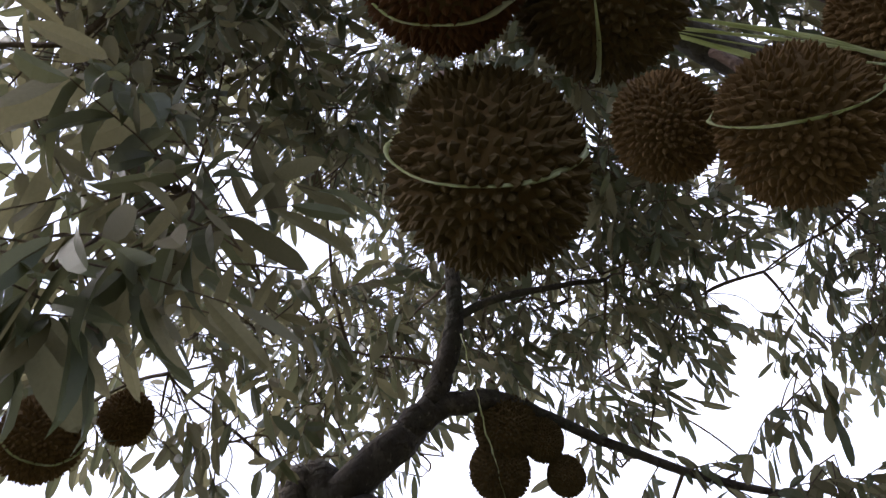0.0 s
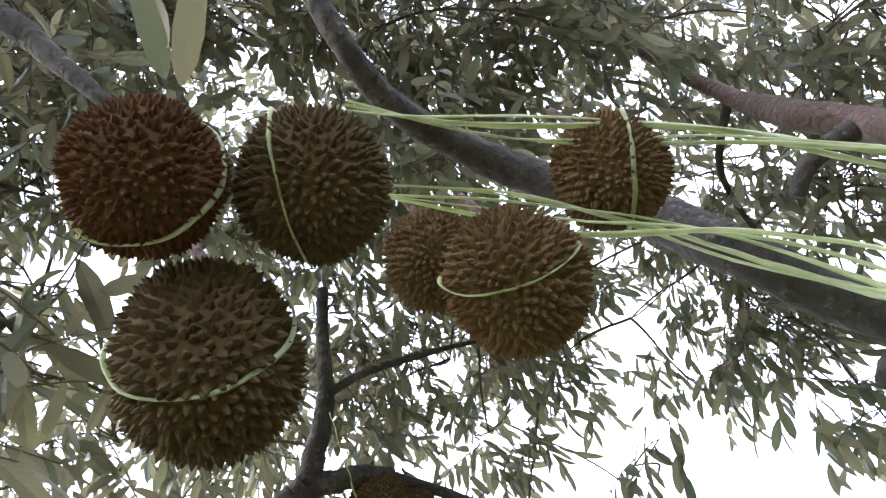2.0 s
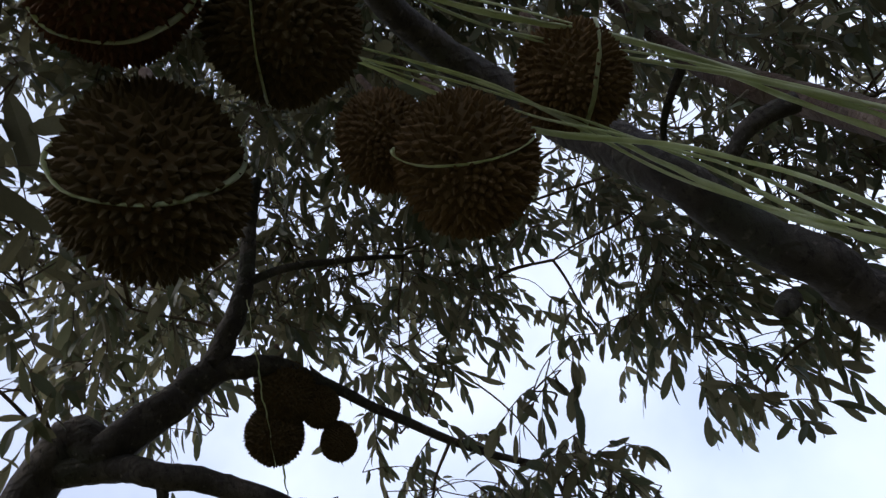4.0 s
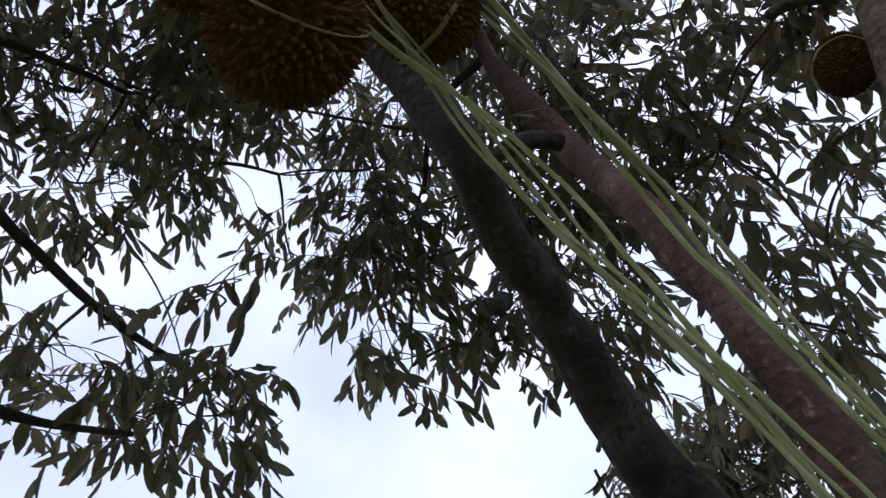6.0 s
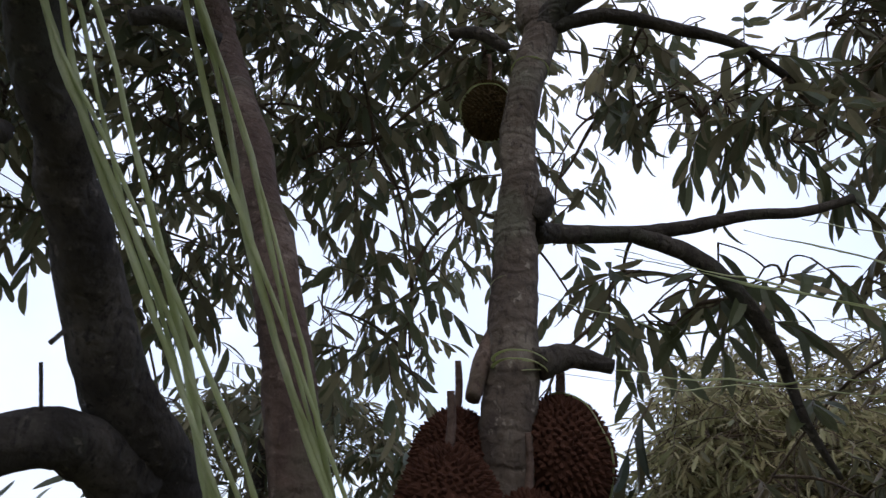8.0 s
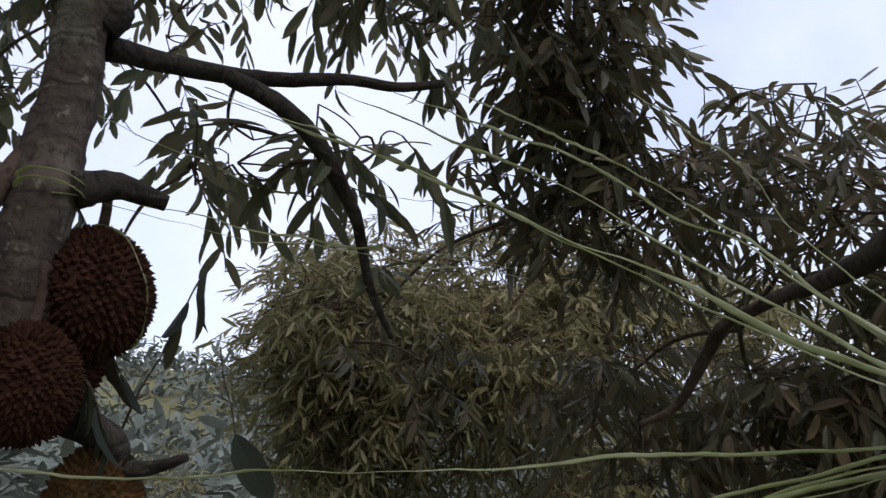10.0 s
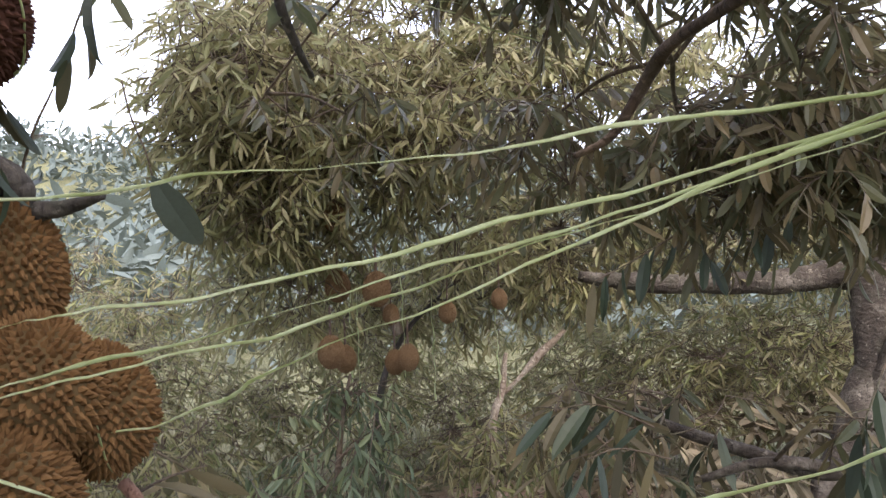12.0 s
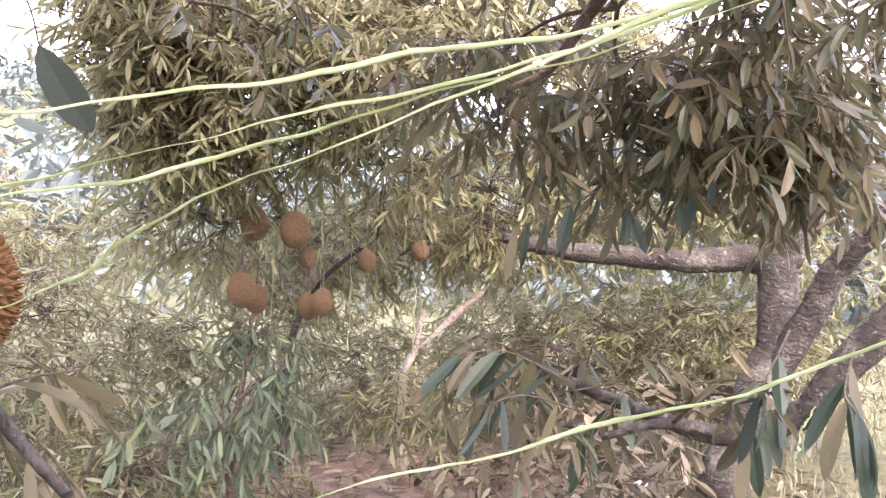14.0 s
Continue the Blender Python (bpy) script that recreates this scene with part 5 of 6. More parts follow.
string([(0.979, 1.528, 2.177), (0.966, 0.953, 1.812), (0.962, 0.865, 1.752), (0.956, 0.776, 1.695), (0.946, 0.698, 1.636), (0.935, 0.630, 1.588), (0.920, 0.570, 1.544), (0.908, 0.528, 1.516), (0.886, 0.472, 1.479), (0.843, 0.385, 1.437)], 0.0021, "pale yellow-green raffia string stretched between two trunks", 33, 0.0022, smooth=2, flat=0.4)
string([(1.100, 1.500, 2.200), (1.005, 0.828, 1.773), (0.989, 0.753, 1.710), (0.970, 0.672, 1.650), (0.949, 0.596, 1.604), (0.931, 0.548, 1.561), (0.913, 0.506, 1.528), (0.886, 0.452, 1.487), (0.843, 0.385, 1.437)], 0.0024, "pale yellow-green raffia string stretched between two trunks", 34, 0.0022, smooth=2, flat=0.4)
string([(1.234, 1.471, 2.234), (1.054, 0.824, 1.783), (1.030, 0.750, 1.725), (0.998, 0.662, 1.655), (0.971, 0.596, 1.606), (0.945, 0.546, 1.559), (0.913, 0.487, 1.511), (0.885, 0.442, 1.479), (0.843, 0.385, 1.437)], 0.0022, "pale yellow-green raffia string stretched between two trunks", 35, 0.0022, smooth=2, flat=0.4)
string([(1.616, 1.257, 2.242), (1.208, 0.755, 1.793), (1.148, 0.688, 1.728), (1.079, 0.619, 1.650), (1.035, 0.573, 1.602), (1.007, 0.542, 1.575), (0.952, 0.483, 1.526), (0.907, 0.441, 1.486), (0.843, 0.385, 1.437)], 0.0018, "pale yellow-green raffia string stretched between two trunks", 36, 0.0022, smooth=2, flat=0.4)
string([(0.457, 1.446, 1.816), (0.882, 1.662, 1.855), (1.574, 1.799, 1.911), (2.259, 1.847, 1.880)], 0.00256, "pale yellow-green raffia string stretched between two trunks", 37, 0.006)
string([(0.457, 1.446, 1.834), (0.878, 1.658, 1.871), (1.571, 1.793, 1.939), (2.259, 1.847, 1.930)], 0.00256, "pale yellow-green raffia string stretched between two trunks", 38, 0.006)
string([(0.466, 1.528, 2.010), (0.961, 1.875, 2.047), (1.618, 1.936, 2.163), (2.296, 1.874, 2.131)], 0.00256, "pale yellow-green raffia string stretched between two trunks", 39, 0.006)
tie = part("string_tie", band_mesh(0.043, (0.1, 0.12, 0.9), 0.0, 0.0035), STRING)
tie.location = (0.467, 1.547, 2.017)
tagged(tie, "raffia tie wound round the pale trunk", "string", "raffia strings")
tie = part("string_tie", band_mesh(0.049, (0.1, 0.12, 0.9), 0.0, 0.0035), STRING)
tie.location = (0.456, 1.466, 1.821)
tagged(tie, "raffia tie wound round the pale trunk", "string", "raffia strings")
tie = part("string_tie", band_mesh(0.049, (0.1, 0.12, 0.9), 0.0, 0.0035), STRING)
tie.location = (0.457, 1.466, 1.837)
tagged(tie, "raffia tie wound round the pale trunk", "string", "raffia strings")
tie = part("string_tie", band_mesh(0.042, (0.1, 0.12, 0.9), 0.0, 0.0035), STRING)
tie.location = (0.523, 1.561, 2.585)
tagged(tie, "raffia tie wound round the pale trunk", "string", "raffia strings")
string([(0.263, 1.350, 1.414), (0.441, 1.208, 1.403), (0.555, 1.067, 1.396), (0.631, 0.925, 1.402), (0.742, 0.783, 1.406), (0.825, 0.642, 1.415), (0.884, 0.500, 1.419), (0.843, 0.386, 1.428)], 0.0017, "yellow-green raffia string from the low fruit to a trunk", 41, 0.0022, smooth=3)
string([(0.428, 1.350, 1.240), (0.520, 1.208, 1.270), (0.530, 1.067, 1.286), (0.585, 0.925, 1.301), (0.722, 0.783, 1.333), (0.866, 0.642, 1.373), (0.945, 0.500, 1.417), (0.843, 0.386, 1.426)], 0.0018, "yellow-green raffia string from the low fruit to a trunk", 42, 0.0022, smooth=3)
string([(0.354, 1.350, 1.134), (0.513, 1.208, 1.205), (0.587, 1.067, 1.239), (0.673, 0.925, 1.278), (0.779, 0.783, 1.319), (0.854, 0.642, 1.362), (0.884, 0.500, 1.402), (0.844, 0.384, 1.424)], 0.0017, "yellow-green raffia string from the low fruit to a trunk", 43, 0.0022, smooth=3)
string([(0.548, 1.484, 1.054), (0.648, 1.388, 1.087), (0.695, 1.303, 1.100), (0.720, 1.160, 1.155), (0.710, 0.980, 1.215), (0.735, 0.800, 1.280), (0.815, 0.642, 1.346), (0.880, 0.500, 1.400), (0.843, 0.387, 1.421)], 0.0019, "yellow-green raffia string from the low fruit to a trunk", 44, 0.0022, smooth=3)
string([(0.366, 1.360, 1.125), (0.505, 1.215, 1.196), (0.580, 1.070, 1.226), (0.680, 0.920, 1.262), (0.770, 0.790, 1.308), (0.862, 0.650, 1.354), (0.900, 0.500, 1.398), (0.843, 0.387, 1.423)], 0.0015, "yellow-green raffia string from the low fruit to a trunk", 45, 0.0022, smooth=3)
string([(0.930, 1.160, 0.830), (0.965, 1.100, 0.857), (1.043, 1.000, 0.904), (1.085, 0.900, 0.945), (1.148, 0.800, 0.993), (1.195, 0.660, 1.055), (1.235, 0.500, 1.150), (1.260, 0.400, 1.210)], 0.0024, "pale yellow-green raffia string crossing low beside a limb", 60, 0.002, smooth=4)
string([(2.054, 0.808, 0.838), (2.015, 0.818, 0.797), (1.977, 0.815, 0.750), (1.952, 0.803, 0.681)], 0.003, "short yellow-green raffia end hanging from a limb", 61, 0.003)
string([(-1.613, 0.731, 3.120), (-1.771, 0.799, 2.909), (-1.904, 0.862, 2.680)], 0.003, "thin pale string hanging from the crooked limb", 70, 0.0025)
string([(-1.894, 0.883, 2.680), (-1.980, 0.915, 2.501), (-2.048, 0.944, 2.321)], 0.003, "thin pale string hanging from the crooked limb", 71, 0.0025)
string([(-2.033, 0.624, 2.612), (-2.112, 0.658, 2.430), (-2.173, 0.692, 2.248)], 0.003, "thin pale string hanging from the crooked limb", 72, 0.0025)
string([(-2.023, 0.849, 2.473), (-2.076, 0.863, 2.340), (-2.117, 0.880, 2.209)], 0.003, "thin pale string hanging from the crooked limb", 73, 0.0025)
string([(-2.012, 0.876, 2.472), (-2.065, 0.890, 2.339), (-2.107, 0.906, 2.207)], 0.003, "thin pale string hanging from the crooked limb", 74, 0.0025)
string([(2.702, 3.863, 1.094), (2.677, 3.832, 0.759), (2.632, 3.782, 0.431)], 0.005, "pale string hanging among far fruit", 80, 0.004)
string([(2.732, 3.837, 1.028), (2.702, 3.799, 0.677), (2.650, 3.741, 0.336)], 0.005, "pale string hanging among far fruit", 81, 0.004)
string([(2.953, 3.691, 1.141), (2.928, 3.661, 0.787), (2.880, 3.611, 0.440)], 0.005, "pale string hanging among far fruit", 82, 0.004)
string([(3.072, 3.573, 0.938), (3.041, 3.533, 0.617), (2.990, 3.479, 0.306)], 0.005, "pale string hanging among far fruit", 83, 0.004)
string([(3.338, 3.317, 0.855), (3.308, 3.277, 0.568), (3.260, 3.229, 0.289)], 0.005, "pale string hanging among far fruit", 84, 0.004)

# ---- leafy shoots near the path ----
BROAD = unit_leaf(1.1, 1.75, BLUE_LEAF)
OLIVE_BROAD = unit_leaf(1.0, 1.2, BRONZE_TOP)


def hanging_leaf(label, twig, tip, facing, blade_mesh):
    """One leaf that hangs to its tip from the end of a thin twig and faces one way."""
    top, end = Vector(twig[0]), Vector(twig[-1])
    root = thing("leafy_shoot", top, label, "branch", "leafy shoots")
    line = smooth_line([Vector(p) - top for p in twig], 5)
    v, t = tube_arrays(line, np.full(len(line), 0.0016), 6)
    part("stem", raw_mesh("stem", v, t), TWIG, root)
    blade = part("leaf", blade_mesh, None, root)
    length = (Vector(tip) - end).length
    along = (Vector(tip) - end).normalized()
    across = Vector(facing).cross(along).normalized()
    turn = Matrix((along, across, along.cross(across))).transposed().to_4x4()
    blade.matrix_basis = Matrix.Translation(end - top) @ turn @ Matrix.Diagonal((length, length, length, 1))


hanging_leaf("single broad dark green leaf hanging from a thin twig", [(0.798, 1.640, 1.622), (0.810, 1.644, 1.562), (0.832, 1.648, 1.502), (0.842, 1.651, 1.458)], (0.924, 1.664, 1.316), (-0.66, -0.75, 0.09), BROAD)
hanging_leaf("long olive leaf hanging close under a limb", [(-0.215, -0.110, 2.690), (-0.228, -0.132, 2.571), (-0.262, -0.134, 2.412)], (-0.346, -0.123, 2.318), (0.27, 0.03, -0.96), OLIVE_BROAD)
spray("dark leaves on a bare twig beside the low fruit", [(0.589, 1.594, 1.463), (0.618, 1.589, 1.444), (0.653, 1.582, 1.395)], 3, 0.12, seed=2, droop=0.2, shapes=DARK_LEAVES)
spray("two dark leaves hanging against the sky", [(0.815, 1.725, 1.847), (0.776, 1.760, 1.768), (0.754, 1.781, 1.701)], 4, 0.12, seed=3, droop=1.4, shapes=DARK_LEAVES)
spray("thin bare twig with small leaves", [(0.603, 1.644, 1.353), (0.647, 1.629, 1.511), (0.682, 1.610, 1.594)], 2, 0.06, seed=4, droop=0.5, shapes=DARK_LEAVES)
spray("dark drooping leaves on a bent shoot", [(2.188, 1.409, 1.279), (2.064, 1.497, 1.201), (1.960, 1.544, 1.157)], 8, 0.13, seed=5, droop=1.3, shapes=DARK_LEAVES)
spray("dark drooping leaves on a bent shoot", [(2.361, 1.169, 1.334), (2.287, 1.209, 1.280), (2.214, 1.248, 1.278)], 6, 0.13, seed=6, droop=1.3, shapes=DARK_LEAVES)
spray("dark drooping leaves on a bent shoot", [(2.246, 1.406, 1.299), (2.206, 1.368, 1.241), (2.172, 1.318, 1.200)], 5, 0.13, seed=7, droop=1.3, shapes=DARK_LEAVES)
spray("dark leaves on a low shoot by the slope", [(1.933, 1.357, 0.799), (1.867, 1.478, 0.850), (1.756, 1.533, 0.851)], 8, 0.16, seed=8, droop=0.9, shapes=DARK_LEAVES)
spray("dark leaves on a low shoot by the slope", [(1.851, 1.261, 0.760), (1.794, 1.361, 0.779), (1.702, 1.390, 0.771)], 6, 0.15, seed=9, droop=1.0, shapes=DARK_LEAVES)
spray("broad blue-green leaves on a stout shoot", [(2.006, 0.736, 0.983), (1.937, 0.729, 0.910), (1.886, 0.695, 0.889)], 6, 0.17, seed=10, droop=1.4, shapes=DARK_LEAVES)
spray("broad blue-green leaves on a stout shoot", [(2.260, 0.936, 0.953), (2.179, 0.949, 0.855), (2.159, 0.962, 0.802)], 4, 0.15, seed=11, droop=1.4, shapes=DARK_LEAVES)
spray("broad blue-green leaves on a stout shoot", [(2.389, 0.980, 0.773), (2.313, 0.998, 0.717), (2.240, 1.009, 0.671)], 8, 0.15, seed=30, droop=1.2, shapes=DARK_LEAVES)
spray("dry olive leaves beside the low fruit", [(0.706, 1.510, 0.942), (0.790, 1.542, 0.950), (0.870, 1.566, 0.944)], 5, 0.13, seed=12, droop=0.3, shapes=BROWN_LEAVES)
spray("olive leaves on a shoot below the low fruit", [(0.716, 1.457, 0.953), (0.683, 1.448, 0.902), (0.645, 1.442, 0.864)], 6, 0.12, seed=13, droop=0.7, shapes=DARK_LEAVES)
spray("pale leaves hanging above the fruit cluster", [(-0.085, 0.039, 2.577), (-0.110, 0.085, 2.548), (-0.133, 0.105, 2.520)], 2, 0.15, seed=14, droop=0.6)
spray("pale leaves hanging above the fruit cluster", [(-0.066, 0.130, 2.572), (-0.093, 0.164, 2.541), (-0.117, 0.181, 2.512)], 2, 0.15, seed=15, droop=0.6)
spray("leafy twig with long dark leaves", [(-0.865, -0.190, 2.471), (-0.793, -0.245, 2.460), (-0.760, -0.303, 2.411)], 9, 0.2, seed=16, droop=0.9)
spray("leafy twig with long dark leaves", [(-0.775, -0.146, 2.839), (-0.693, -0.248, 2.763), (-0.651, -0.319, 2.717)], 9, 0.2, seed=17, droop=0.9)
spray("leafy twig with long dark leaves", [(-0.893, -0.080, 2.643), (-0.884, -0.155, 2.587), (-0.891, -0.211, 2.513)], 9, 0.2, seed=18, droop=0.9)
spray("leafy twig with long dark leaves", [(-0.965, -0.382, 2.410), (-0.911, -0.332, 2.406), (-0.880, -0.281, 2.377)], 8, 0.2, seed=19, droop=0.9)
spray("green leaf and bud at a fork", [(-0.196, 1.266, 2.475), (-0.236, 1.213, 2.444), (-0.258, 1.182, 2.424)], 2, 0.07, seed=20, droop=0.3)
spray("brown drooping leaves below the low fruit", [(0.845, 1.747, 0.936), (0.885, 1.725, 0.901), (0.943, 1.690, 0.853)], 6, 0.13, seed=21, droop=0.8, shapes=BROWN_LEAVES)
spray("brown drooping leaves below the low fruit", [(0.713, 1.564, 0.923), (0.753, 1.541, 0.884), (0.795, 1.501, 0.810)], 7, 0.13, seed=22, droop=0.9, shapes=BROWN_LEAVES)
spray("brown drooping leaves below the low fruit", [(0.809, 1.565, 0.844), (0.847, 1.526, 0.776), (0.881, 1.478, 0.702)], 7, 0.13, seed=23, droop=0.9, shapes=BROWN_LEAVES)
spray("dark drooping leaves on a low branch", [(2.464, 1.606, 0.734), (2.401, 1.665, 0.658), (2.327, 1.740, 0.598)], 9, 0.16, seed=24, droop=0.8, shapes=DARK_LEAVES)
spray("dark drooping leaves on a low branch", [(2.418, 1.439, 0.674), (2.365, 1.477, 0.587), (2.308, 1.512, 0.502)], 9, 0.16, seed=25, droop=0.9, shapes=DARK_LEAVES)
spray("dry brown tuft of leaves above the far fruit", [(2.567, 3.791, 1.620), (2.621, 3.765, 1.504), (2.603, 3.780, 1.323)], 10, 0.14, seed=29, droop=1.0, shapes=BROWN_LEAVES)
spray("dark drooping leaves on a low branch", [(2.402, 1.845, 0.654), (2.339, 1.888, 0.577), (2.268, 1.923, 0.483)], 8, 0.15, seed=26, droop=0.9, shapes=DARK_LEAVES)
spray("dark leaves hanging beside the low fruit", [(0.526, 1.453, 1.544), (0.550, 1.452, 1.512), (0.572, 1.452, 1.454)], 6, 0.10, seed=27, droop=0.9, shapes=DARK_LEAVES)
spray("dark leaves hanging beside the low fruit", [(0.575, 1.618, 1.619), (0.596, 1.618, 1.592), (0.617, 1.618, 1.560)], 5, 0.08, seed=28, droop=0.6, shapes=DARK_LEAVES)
stem = tree("bare_stem", (0.702, 1.411, 0.968), "reddish bare stem below the low fruit cluster", "branch")
limb(stem, "stem", [(0.694, 1.443, 0.993, 0.010), (0.706, 1.408, 0.964, 0.009), (0.703, 1.390, 0.913, 0.008), (0.684, 1.365, 0.841, 0.008)], STEM, 9)
limb(stem, "side_stem", [(0.712, 1.423, 0.949, 0.010), (0.749, 1.422, 0.888, 0.009), (0.804, 1.422, 0.803, 0.008)], BARK, 8)

# ---- slope: broken stick, weeds, grass and the far forest ----
weeds = tree("undergrowth", (3, 4, -0.3), "pale yellow-green undergrowth on the slope", "undergrowth", "stuff")
weeds["slim"] = 0.6
bough(weeds, (5.87, 1.69, 0.84), 0.60, 0.36, 90, 0.095, 0.3, False)
bough(weeds, (5.50, 2.24, 0.95), 0.60, 0.36, 90, 0.095, 0.3, False)
bough(weeds, (4.49, 3.83, 1.22), 0.60, 0.36, 110, 0.095, 0.3, False)
bough(weeds, (5.06, 3.02, 1.16), 0.60, 0.36, 110, 0.095, 0.3, False)
bough(weeds, (3.78, 4.38, 0.92), 0.60, 0.36, 80, 0.095, 0.3, False)
bough(weeds, (2.14, 5.96, 0.30), 0.56, 0.56, 164, 0.0936, 0.3, False)
bough(weeds, (2.31, 8.07, 0.91), 0.50, 0.63, 140, 0.0936, 0.3, False)
bough(weeds, (4.42, 5.16, -0.21), 0.81, 0.46, 187, 0.0936, 0.3, False)
bough(weeds, (5.07, 4.76, 0.65), 1.02, 0.61, 211, 0.0936, 0.3, False)
bough(weeds, (4.90, 3.21, 0.15), 0.86, 0.39, 187, 0.0936, 0.3, False)
bough(weeds, (5.35, 2.59, 0.15), 0.66, 0.44, 164, 0.0936, 0.3, False)
bough(weeds, (1.67, 4.47, -0.15), 0.54, 0.32, 140, 0.0936, 0.3, False)
bough(weeds, (2.53, 5.19, -0.04), 0.69, 0.43, 164, 0.0936, 0.3, False)
bough(weeds, (2.52, 6.28, 0.75), 0.76, 0.36, 140, 0.0936, 0.3, False)
bough(weeds, (-0.61, 5.05, 2.29), 0.59, 0.31, 140, 0.0936, 0.3, False)
bough(weeds, (-0.00, 5.13, 2.36), 0.47, 0.27, 117, 0.0936, 0.3, False)
bough(weeds, (5.95, 2.17, 0.10), 0.56, 0.56, 140, 0.0936, 0.3, False)
bough(weeds, (5.30, 4.32, -0.06), 0.76, 0.41, 140, 0.0936, 0.3, False)
bough(weeds, (3.76, 5.19, 0.49), 0.75, 0.52, 164, 0.0936, 0.3, False)
bough(weeds, (5.16, 2.60, 0.42), 1.08, 0.34, 164, 0.0936, 0.3, False)
bough(weeds, (1.61, 3.33, 0.04), 0.41, 0.16, 65, 0.0792, 0.3, False)
bough(weeds, (1.54, 3.90, 0.28), 0.49, 0.27, 78, 0.0792, 0.3, False)
bough(weeds, (1.61, 3.11, 0.01), 0.41, 0.15, 65, 0.0792, 0.3, False)
bough(weeds, (3.66, 4.13, -0.14), 0.81, 0.37, 117, 0.0792, 0.3, False)
bough(weeds, (4.52, 3.30, 0.06), 0.81, 0.37, 117, 0.0792, 0.3, False)
bough(weeds, (5.50, 2.50, 0.28), 0.88, 0.39, 104, 0.0792, 0.3, False)
bough(weeds, (1.99, 5.18, 0.36), 0.65, 0.45, 117, 0.0792, 0.3, False)
bough(weeds, (2.89, 4.53, 0.23), 0.78, 0.31, 104, 0.0792, 0.3, False)
bough(weeds, (5.79, 1.65, 0.25), 0.53, 0.53, 78, 0.0792, 0.3, False)
bough(weeds, (2.16, 2.86, -0.16), 0.32, 0.11, 52, 0.0792, 0.3, False)
bough(weeds, (2.78, 2.76, 0.21), 0.30, 0.17, 60, 0.0864, 0.4, False)
finish(weeds, WEED, OLIVE_UNDER)
dry_brush = tree("dry_brush", (3, 3, -0.3), "dry brown brush and fallen leaves", "undergrowth", "stuff")
bough(dry_brush, (4.19, 2.57, 0.09), 0.72, 0.18, 40, 0.12, 0.3, False)
bough(dry_brush, (3.46, 2.66, -0.28), 0.66, 0.20, 40, 0.12, 0.3, False)
bough(dry_brush, (3.20, 1.73, 0.07), 0.43, 0.16, 30, 0.12, 0.3, False)
bough(dry_brush, (4.88, 2.03, -0.01), 0.47, 0.23, 30, 0.12, 0.3, False)
finish(dry_brush, DRY, DRY)
stick = tree("broken_stump", (3.382, 3.252, 0.423), "broken pale dead stump among the weeds", "stump")
limb(stick, "stem", [(3.26, 3.29, -0.6, 0.036), (3.290, 3.331, 0.094, 0.026), (3.380, 3.337, 0.312, 0.022), (3.436, 3.340, 0.520, 0.013)], DEADWOOD, 8)
limb(stick, "broken_limb", [(3.392, 3.330, 0.290, 0.014), (3.470, 3.260, 0.380, 0.013), (3.573, 3.198, 0.497, 0.026), (3.703, 3.105, 0.640, 0.012)], DEADWOOD, 8)
limb(stick, "fallen_log", [(3.203, 3.874, -0.497, 0.023), (3.375, 3.733, -0.493, 0.029), (3.524, 3.618, -0.450, 0.021)], BARK, 8)
SCRAPS = [(3.7, 2.42, 0.1), (3.91, 2.32, 0.09), (4.18, 2.26, 0.12)]

# grass tufts on the slope
def grass():
    rng = np.random.default_rng(5)
    n = 16000
    az, d = np.radians(rng.uniform(-5, 85, n)), 2.4 + 7.5 * rng.uniform(0, 1, n) ** 0.8
    x, y = 0.4 + d * np.sin(az), 0.6 + d * np.cos(az)
    bare = ((x - 3.4) ** 2 + (y - 2.9) ** 2 < 0.8) & (rng.uniform(size=n) < 0.75)
    x, y = x[~bare], y[~bare]
    z = ground_height(x, y)
    n = len(x)
    h, a = rng.uniform(0.04, 0.2, n), rng.uniform(0, 6.28, n)
    foot = np.stack([x, y, z - 0.02], 1)
    out = np.stack([np.cos(a), np.sin(a), np.zeros(n)], 1)
    side = np.stack([-np.sin(a), np.cos(a), np.zeros(n)], 1) * 0.003
    mid = foot + out * (h * 0.25)[:, None] + np.array([0, 0, 0.65]) * h[:, None]
    tip = foot + out * (h * 0.7)[:, None] + np.array([0, 0, 0.95]) * h[:, None]
    v = np.stack([foot - side, foot + side, mid - side * 0.8, mid + side * 0.8, tip], 1).reshape(-1, 3)
    t = np.array([(0, 1, 3), (0, 3, 2), (2, 3, 4)])[None] + (np.arange(n) * 5)[:, None, None]
    ob = part("grass", raw_mesh("grass", v, t.reshape(-1, 3)), DRY_GRASS)
    tagged(ob, "thin dry grass on the brown slope", "grass", kind="stuff")


grass()


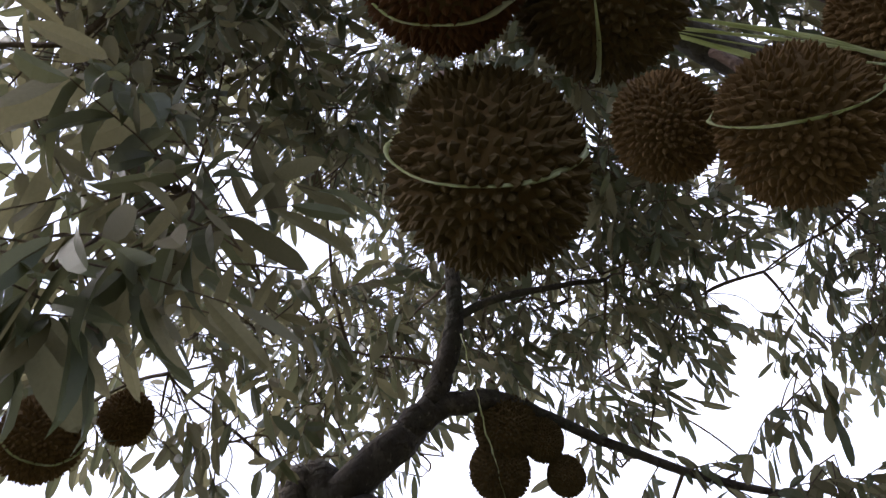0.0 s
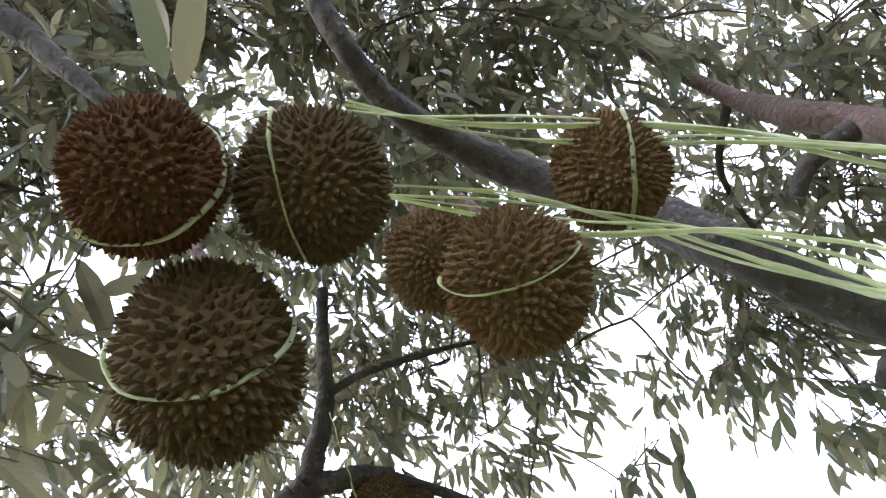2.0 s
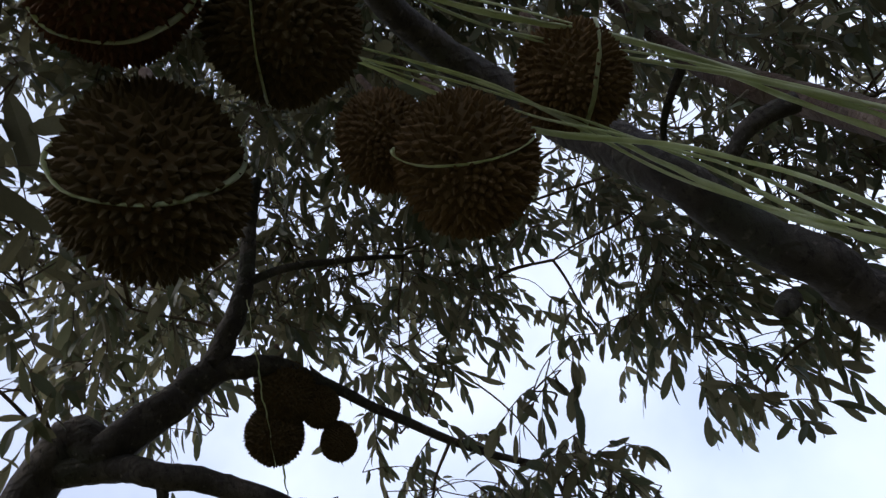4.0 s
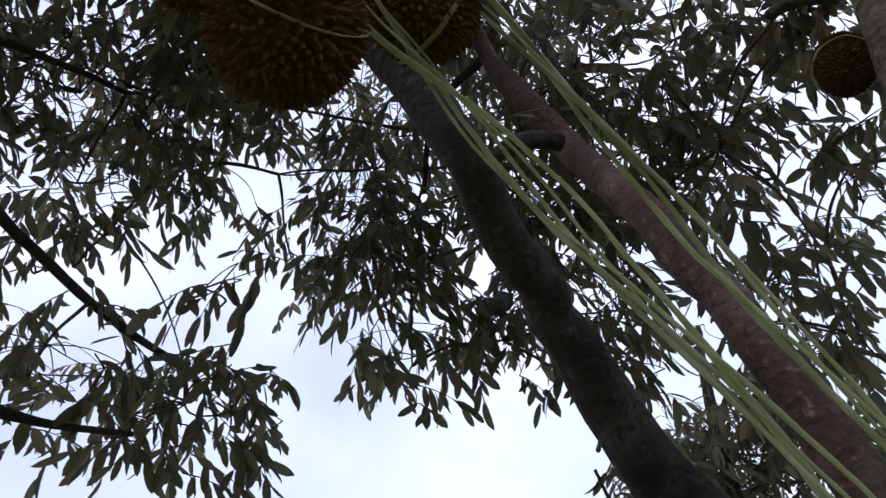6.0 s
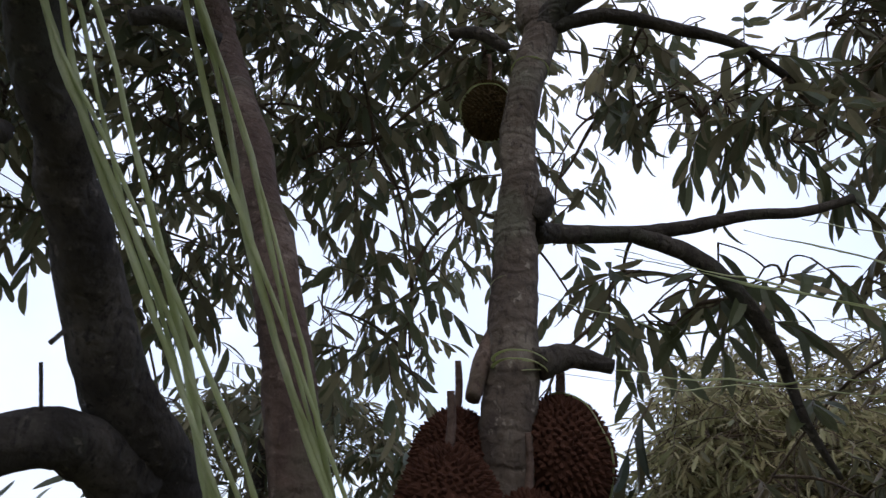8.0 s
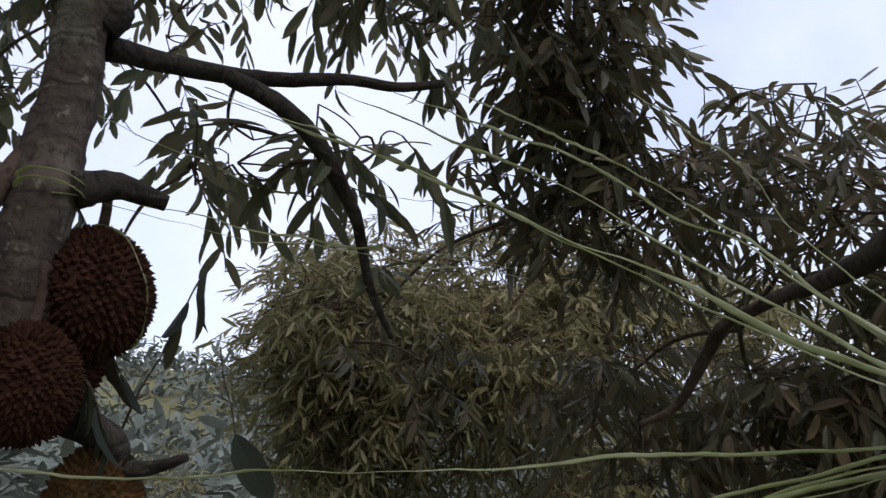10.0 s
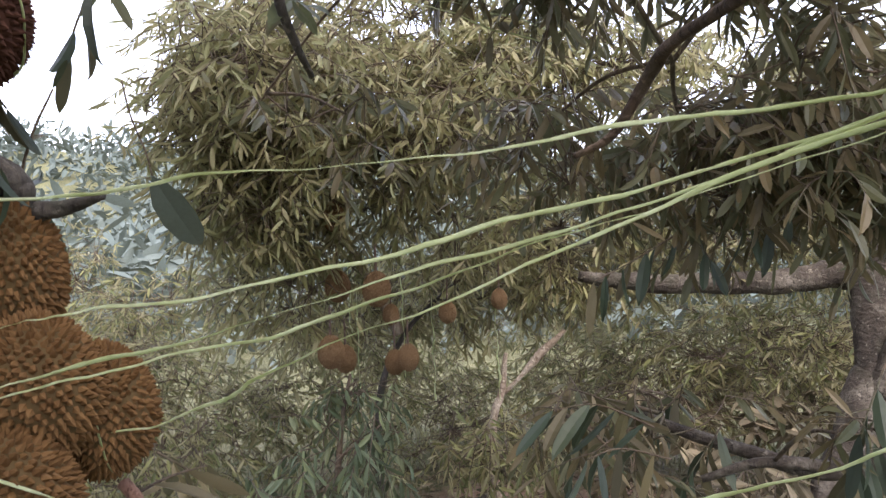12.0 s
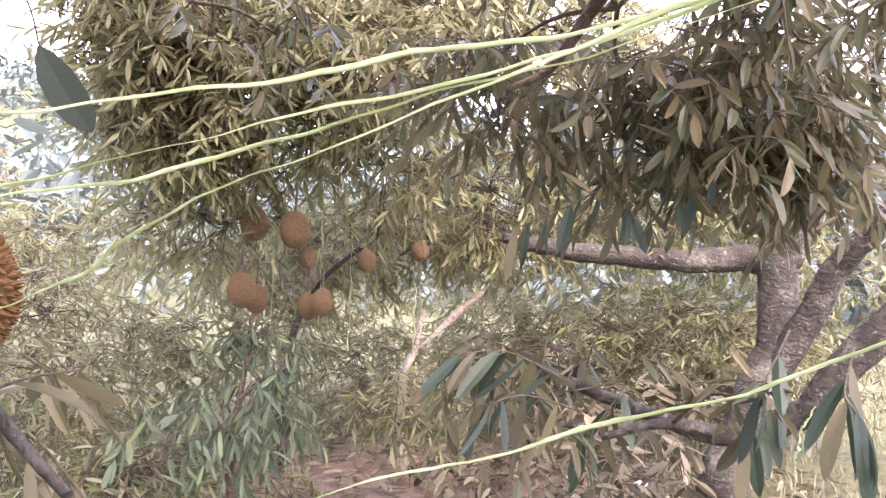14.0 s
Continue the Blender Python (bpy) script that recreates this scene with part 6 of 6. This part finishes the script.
# dead leaves and stalks lying on the soil
def litter():
    rng = np.random.default_rng(12)
    n = 2200
    x, y = rng.uniform(1.6, 5.2, n), rng.uniform(1.2, 4.6, n)
    spot = np.stack([x, y, ground_height(x, y) + 0.02 + 0.03 * rng.uniform(size=n)], 1)
    a = rng.uniform(0, 6.28, n)
    along = np.stack([np.cos(a), np.sin(a), rng.uniform(-0.1, 0.35, n)], 1)
    v, t, m = leaves_at(spot, along, rng.uniform(0.05, 0.13, n), rng, 0.5, 0.8)
    ob = part("leaf_litter", raw_mesh("leaf_litter", v, t, m * 0), DRY)
    tagged(ob, "dead brown leaves scattered over the bare soil", "leaf litter", kind="stuff")


litter()


# crumpled plastic on the soil
def plastic_scrap(place, wide, seed):
    rng = np.random.default_rng(seed)
    g = np.linspace(-0.5, 0.5, 9)
    X, Y = np.meshgrid(g, g, indexing="ij")
    rim = 1 - 0.35 * (np.abs(X) + np.abs(Y)) * rng.uniform(0.3, 1, X.shape)
    Z = 0.16 * rng.uniform(0, 1, X.shape) * (1 - X * X - Y * Y)
    v = np.stack([X * rim, Y * rim * 0.7, Z], -1).reshape(-1, 3) * wide + np.array(place)
    i, j = np.meshgrid(np.arange(8), np.arange(8), indexing="ij")
    a = (i * 9 + j).ravel()
    t = np.concatenate([np.stack([a, a + 9, a + 10], 1), np.stack([a, a + 10, a + 1], 1)])
    ob = part("plastic_scrap", raw_mesh("plastic_scrap", v, t, None, False), PLASTIC)
    tagged(ob, "crumpled white plastic scrap lying on the soil", "litter", "plastic scraps")


for k, (x, y, w) in enumerate(SCRAPS):
    plastic_scrap((x, y, float(ground_height(x, y)) + 0.02), w, k)


# far forest: leafy crowns on the hills and down the valley
def forest():
    rng = np.random.default_rng(8)
    place, along, size = [], [], []
    for _ in range(1500):
        az, d = math.radians(rng.uniform(-75, 100)), rng.uniform(14, 92)
        c = np.array([d * math.sin(az), d * math.cos(az), 0.0])
        c[2] = ground_height(c[0], c[1]) + 1.2
        r = rng.uniform(1.2, 2.4)
        k = 70 if d < 40 else 45
        g = unit(rng.normal(size=(k, 3)))
        place.append(c + g * r * rng.uniform(0.5, 1, (k, 1)))
        along.append(g + 0.7 * rng.normal(size=(k, 3)) + np.array([0, 0, -0.3]))
        size.append(rng.uniform(0.5, 1.0, k) * (0.6 + d / 80))
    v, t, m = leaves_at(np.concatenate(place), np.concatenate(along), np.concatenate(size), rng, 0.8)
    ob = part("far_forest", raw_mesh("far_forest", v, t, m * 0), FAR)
    tagged(ob, "far hillside forest with haze tinted into its blue-green leaf colour", "forest", kind="stuff")


forest()
